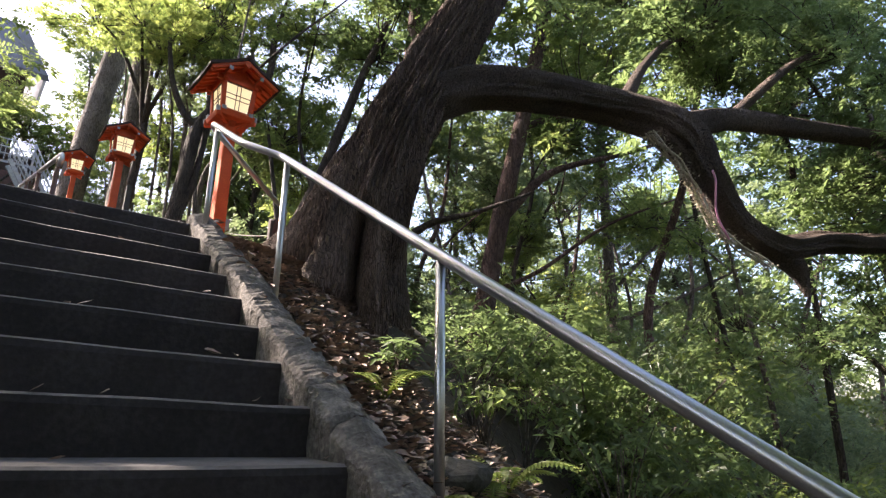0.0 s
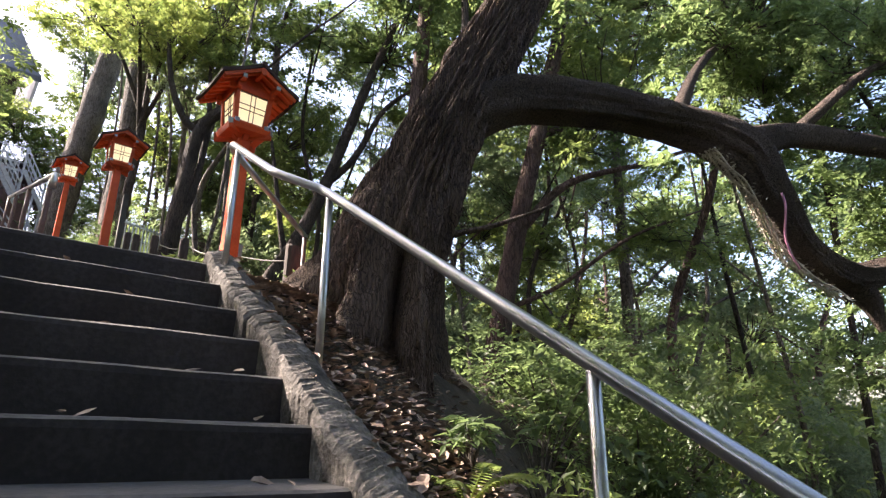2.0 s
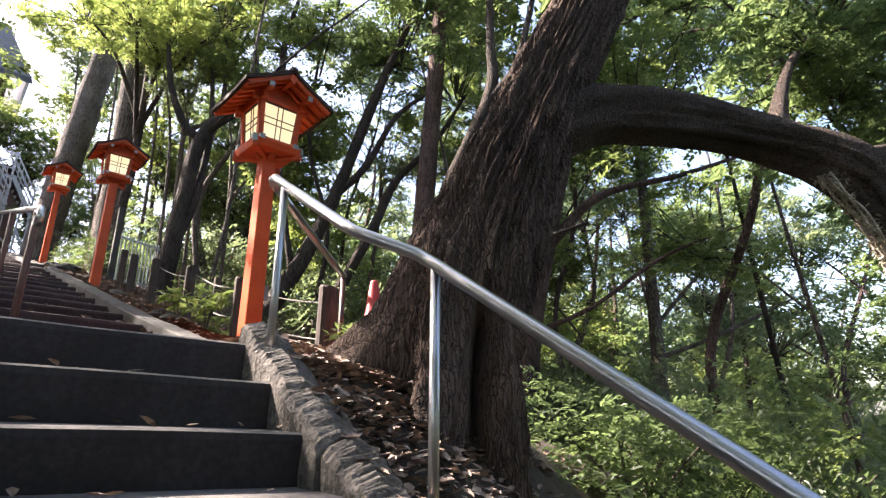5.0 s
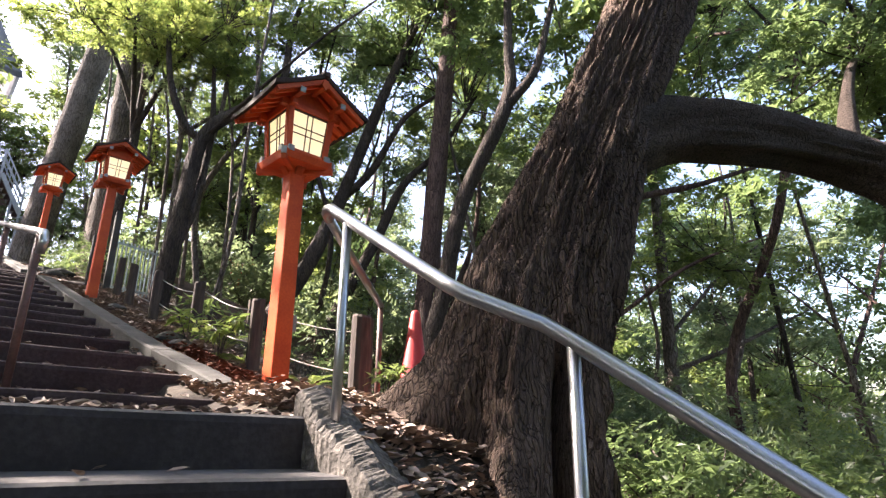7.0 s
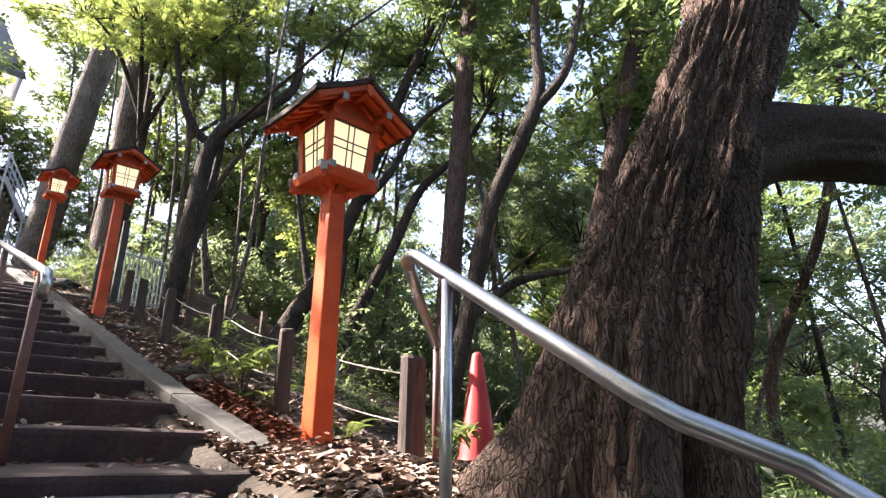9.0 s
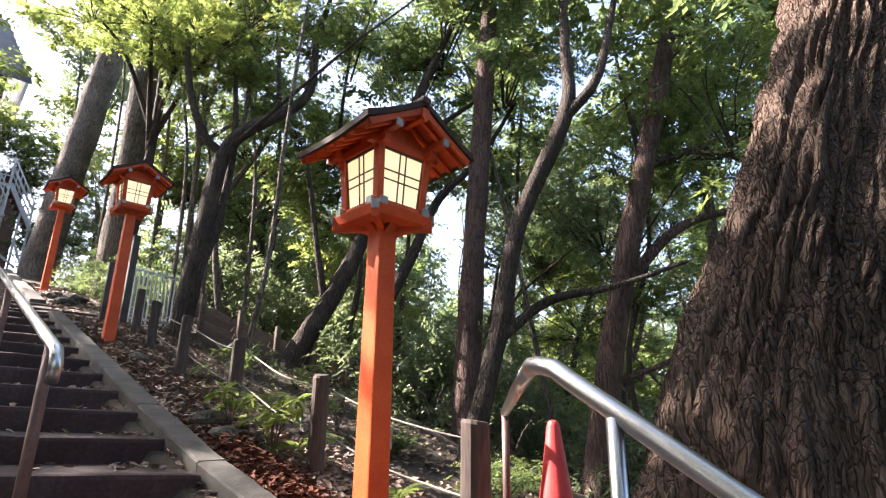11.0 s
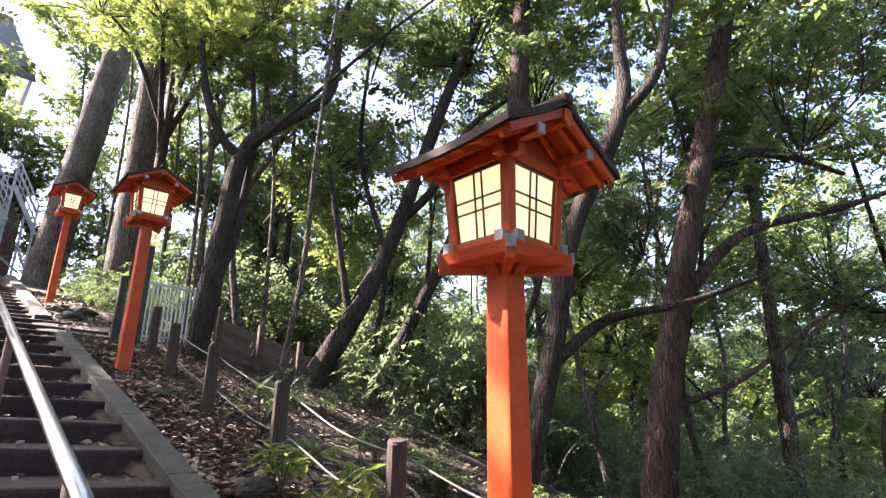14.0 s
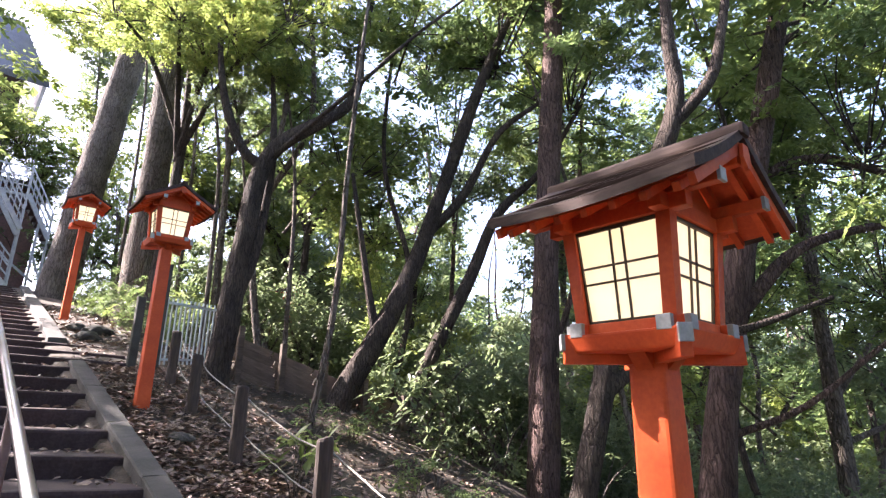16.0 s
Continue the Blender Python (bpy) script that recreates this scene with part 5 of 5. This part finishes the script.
def build_sapling(x, y, z, h, n, size, seed, mat=LEAF_BRIGHT, label="young shrub with broad bright green leaves"):
    """A young shrub: a few thin stems with whorls of long leaves at their tops."""
    g_ = np.random.default_rng(seed)
    root = thing("young_shrub", pose(x, y, z), label, "shrub", "young shrubs")
    runs, tips = [], []
    for k in range(n):
        a_, r_ = g_.uniform(0, 2 * math.pi), h * g_.uniform(0.15, 0.6)
        tip = (r_ * math.cos(a_), r_ * math.sin(a_), h * g_.uniform(0.55, 1))
        runs.append(([(0, 0, -0.05, 0.005), (tip[0] * 0.4, tip[1] * 0.4, tip[2] * 0.6, 0.004), (*tip, 0.003)], dict(per=3, segs=5)))
        tips.append(tip)
    part("stem", limbs("stem", runs, BARK_GREY), None, root)
    part("foliage", leaf_cloud("foliage", tips, size * 0.28, 11, size, mat, g_, narrow=0.33), None, root)


build_sapling(2.1, 7.2, ground_z(2.1, 7.2), 0.42, 9, 0.14, 11)
build_sapling(2.0, 7.75, ground_z(2.0, 7.75), 0.35, 7, 0.14, 12)
build_sapling(2.5, 9.2, ground_z(2.5, 9.2), 0.5, 8, 0.16, 13, LEAF)
build_sapling(2.3, 5.0, ground_z(2.3, 5.9), 0.2, 5, 0.1, 14, LEAF)
for k, (x, y, h) in enumerate(((2.0, 2.6, 0.26), (2.4, 2.3, 0.4), (2.9, 2.9, 0.7), (1.75, 0.9, 0.5), (2.3, 0.7, 0.7), (3.3, 2.0, 0.9), (3.0, 1.0, 0.9), (3.6, 3.0, 0.8), (3.6, 6.4, 0.6), (4.6, 10.2, 0.6))):
    build_sapling(x, y, ground_z(x, y), h, 15, 0.085, 30 + k, (LEAF_DARK, LEAF, LEAF_DARK)[k % 3], "low leafy shrub on the wooded bank")


g = np.random.default_rng(21)
for k in range(11):
    x, y = g.uniform(3.4, 6.2), g.uniform(6.2, 14)
    build_sapling(x, y, ground_z(x, y), g.uniform(0.2, 0.6), 10, 0.10, 60 + k, (LEAF_DARK, LEAF_DARK, LEAF)[k % 3], "low dark green plant on the leaf-strewn bank")


def build_stone(x, y, z, r, seed, mat=ROCK, label="rough dark mossy stone lying on the bank"):
    bm = bmesh.new()
    bmesh.ops.create_icosphere(bm, subdivisions=3, radius=r)
    for v_ in bm.verts:
        k = 1 + 0.35 * noise.noise(v_.co / r * 0.9 + Vector((seed, 0, 0))) + 0.12 * noise.noise(v_.co / r * 3)
        v_.co = Vector((v_.co.x * k * 1.2, v_.co.y * k, v_.co.z * k * 0.62))
    ob_ = part("stone", bm, mat)
    ob_.matrix_basis = pose(x, y, z, 0, 0, seed * 50)
    tagged(ob_, label, "stone", "stones on the bank")


for k, (x, y, r) in enumerate(((1.40, 1.42, 0.10), (1.48, 1.15, 0.08), (1.62, 1.75, 0.13), (1.89, 7.9, 0.15), (1.86, 7.5, 0.13), (1.95, 10.4, 0.10), (1.95, 15.9, 0.2), (2.2, 16.6, 0.22), (1.9, 16.9, 0.16))):
    build_stone(x, y, ground_z(x, y) + 0.03, r, k + 1)


def fallen_leaves(name, points, size, seed, label, mat=DEAD):
    """Curled dry leaves lying where given; one object that nobody could count."""
    g_ = np.random.default_rng(seed)
    p = np.array(points)
    n = len(p)
    az, ln = g_.uniform(0, 2 * math.pi, n), size * g_.uniform(0.6, 1.4, n)
    d = np.stack([np.cos(az), np.sin(az), g_.normal(0, 0.25, n)], 1) * ln[:, None]
    s = np.stack([-np.sin(az), np.cos(az), g_.normal(0, 0.3, n)], 1) * (ln * g_.uniform(0.22, 0.36, n))[:, None]
    up = np.array([0, 0, 1.0]) * (ln * g_.uniform(0.02, 0.22, n))[:, None]
    v = np.stack([p - d / 2 + up * 0.6, p + s * 0.9 - d * 0.12 + up, p + s * 0.6 + d * 0.25 + up, p + d / 2 + up * 0.5, p - s * 0.6 + d * 0.25 + up, p - s * 0.9 - d * 0.12 + up, p + 0 * d], 1).reshape(-1, 3)
    i = np.arange(n)[:, None] * 7
    f = np.concatenate([i + q for q in ([6, 0, 1], [6, 1, 2], [6, 2, 3], [6, 3, 4], [6, 4, 5], [6, 5, 0])], 1).reshape(-1, 3)
    tagged(new(name, raw(name, v, f, mat)), label, "leaf litter", kind="stuff")


g = np.random.default_rng(8)
pts = []
while len(pts) < 21000:
    x, y = g.uniform(1.38, 3.4), 4.0 + 10 * g.random() ** 1.5
    if g.random() < (0.25 if x > 2.6 else 1) * (1 if y < 11 else 0.6):
        pts.append((x, y, ground_z(x, y) + g.uniform(0.0, 0.035)))
fallen_leaves("leaf_litter", pts, 0.06, 1, "brown dry leaves covering the bank beside the steps")
pts = []
while len(pts) < 7500:
    x, y = 1.27 + abs(g.normal(0, 0.75)), g.uniform(-1, 4.4)
    pts.append((x, y, ground_z(x, y) + g.uniform(0.02, 0.05)))
for k in range(90):
    y = g.uniform(-0.6, 4.1)
    pts.append((1.055 + (y - 1.9) * 0.045 + g.uniform(0.1, 0.23), y, 1.64 + (y - 2.81) * 0.606 + 0.075))
fallen_leaves("leaf_litter", pts, 0.06, 2, "brown dry leaves gathered along the kerb")
pts = []
for j in range(13):
    for k in range(46):
        u = g.random() ** 2.2
        x = 1.26 - 2.6 * u
        y = 5.42 + 0.63 * j + 0.04 + 0.56 * g.random() ** 0.7
        pts.append((x, y + SKEW * (x - 1.3), 2.468 + 0.164 * j + FALL * (x - 1.3) + 0.012))
for k in range(160):
    x, y = g.uniform(0.3, 1.35), g.uniform(4.3, 5.35)
    pts.append((x, y, 2.388 + FALL * (x - 1.12) + 0.012))
for i in range(-9, 4):
    for k in range(7):
        x = 1.08 - 2.6 * g.random() ** 1.5
        pts.append((x, 2.81 + 0.302 * i + g.uniform(0.02, 0.28) + SKEW * (x - EDGE), 1.656 + 0.183 * i + FALL * (x - EDGE) + 0.012))
fallen_leaves("leaf_litter", pts, 0.06, 3, "scattered dry leaves on the steps")

pts = []
while len(pts) < 8000:
    x, y = g.uniform(1.6, 7), g.uniform(5.0, 21)
    if x < 2.6 and y < 13:
        continue
    pts.append((x, y, ground_z(x, y) + g.uniform(0.0, 0.04)))
fallen_leaves("leaf_litter", pts, 0.08, 4, "brown leaf litter on the bank below the rope fence")

pts = []
for k in range(2600):
    x, y = 1.82 + g.normal(0, 0.16), 6.75 + g.normal(0, 0.55)
    if x > 1.6:
        pts.append((x, y, ground_z(x, y) + 0.02 + 0.09 * g.random() * math.exp(-((x - 1.85) / 0.2) ** 2)))
fallen_leaves("dry_sprays", pts, 0.05, 5, "red brown dry cedar sprays heaped beside the kerb", CEDAR)

# fallen branches and low growth on the bank
for k, (x, y, t, ln) in enumerate(((3.2, 7.4, 20, 1.3), (4.1, 8.6, 70, 1.8), (3.6, 9.9, -15, 1.5), (4.8, 7.6, 40, 1.6), (2.9, 8.8, 110, 1.1), (4.4, 11.2, 10, 2.0), (3.5, 6.4, -30, 1.0))):
    c, s = math.cos(radians(t)), math.sin(radians(t))
    line = [(x + c * ln * f + 0.06 * math.sin(f * 7 + k) * s, y + s * ln * f - 0.06 * math.sin(f * 7 + k) * c) for f in (0, 0.3, 0.6, 1.0)]
    run = [(q[0] - x, q[1] - y, ground_z(*q) - ground_z(x, y) + 0.03 + 0.10 * i * (k % 2), 0.022 - 0.004 * i) for i, q in enumerate(line)]
    twig = [run[2], (run[2][0] - 0.3 * s, run[2][1] + 0.3 * c, run[2][2] + 0.12, 0.007), (run[2][0] - 0.42 * s, run[2][1] + 0.5 * c, run[2][2] + 0.16, 0.004)]
    root = thing("fallen_branch", pose(x, y, ground_z(x, y)), "dead grey branch lying on the leafy bank", "branch", "dead branches on the bank")
    part("stem", limbs("stem", [(run, dict(per=5, segs=6))], BARK_GREY), None, root)
    part("twig", limbs("twig", [(twig, dict(per=4, segs=5))], BARK_GREY), None, root)
for k, (x, y, s) in enumerate(((5.1, 9.8, 0.5), (5.6, 8.0, 0.5), (5.0, 12.2, 0.45))):
    root = thing("shrub", pose(x, y, ground_z(x, y), 0, 0, 57 * k), "low dark undergrowth shrub on the bank", "shrub", "shrubs under the trees")
    part("foliage", LOW[(1, 0, 1)[k % 3]], None, root, at=pose(0, 0, 0.4 * s) @ Matrix.Diagonal((s, s, s * 0.8, 1)))
    part("stem", SHRUB_STEM, None, root, at=Matrix.Diagonal((s, s, s, 1)))

# dry creeper on the hanging limb
creeper = thing("dry_creeper", pose(5.9, 2.1, 3.7), "bleached dry creeper clinging under the hanging limb", "creeper")
cinv = Matrix.Translation((-5.9, -2.1, -3.7))
line = smooth_path([(5.19, 2.46, 3.96, 0.03), (5.39, 2.37, 3.76, 0.04), (5.53, 2.28, 3.54, 0.04), (5.71, 2.24, 3.27, 0.04), (5.89, 2.16, 2.95, 0.035), (6.05, 2.02, 2.76, 0.03), (6.28, 1.85, 2.56, 0.02)], 12)
part("stem", limbs("stem", [([(x + 0.02 * math.sin(i * 1.3 + k), y + 0.03 * k - 0.05, z + 0.02 * math.cos(i * 1.1 + 2 * k), 0.010) for i, (x, y, z, r) in enumerate(line[::3])], dict(per=3, segs=5, wobble=0.3, seed=k)) for k in range(4)], IVY_DRY), None, creeper, at=cinv)
part("foliage", leaf_cloud("foliage", line[:, :3], 0.035, 14, 0.05, IVY_DRY, np.random.default_rng(4)), None, creeper, at=cinv)
cord = thing("cord", pose(5.66, 2.04, 3.4), "thin pink cord hanging on the limb", "cord")
ob = pipe("strand", [(5.63, 2.03, 3.52), (5.65, 2.02, 3.41), (5.68, 2.05, 3.27), (5.71, 2.08, 3.14), (5.79, 2.09, 3.0), (5.9, 2.06, 2.83)], 0.011, PINK, cord, per=5, segs=8)
ob.matrix_basis = Matrix.Translation((-5.66, -2.04, -3.4))
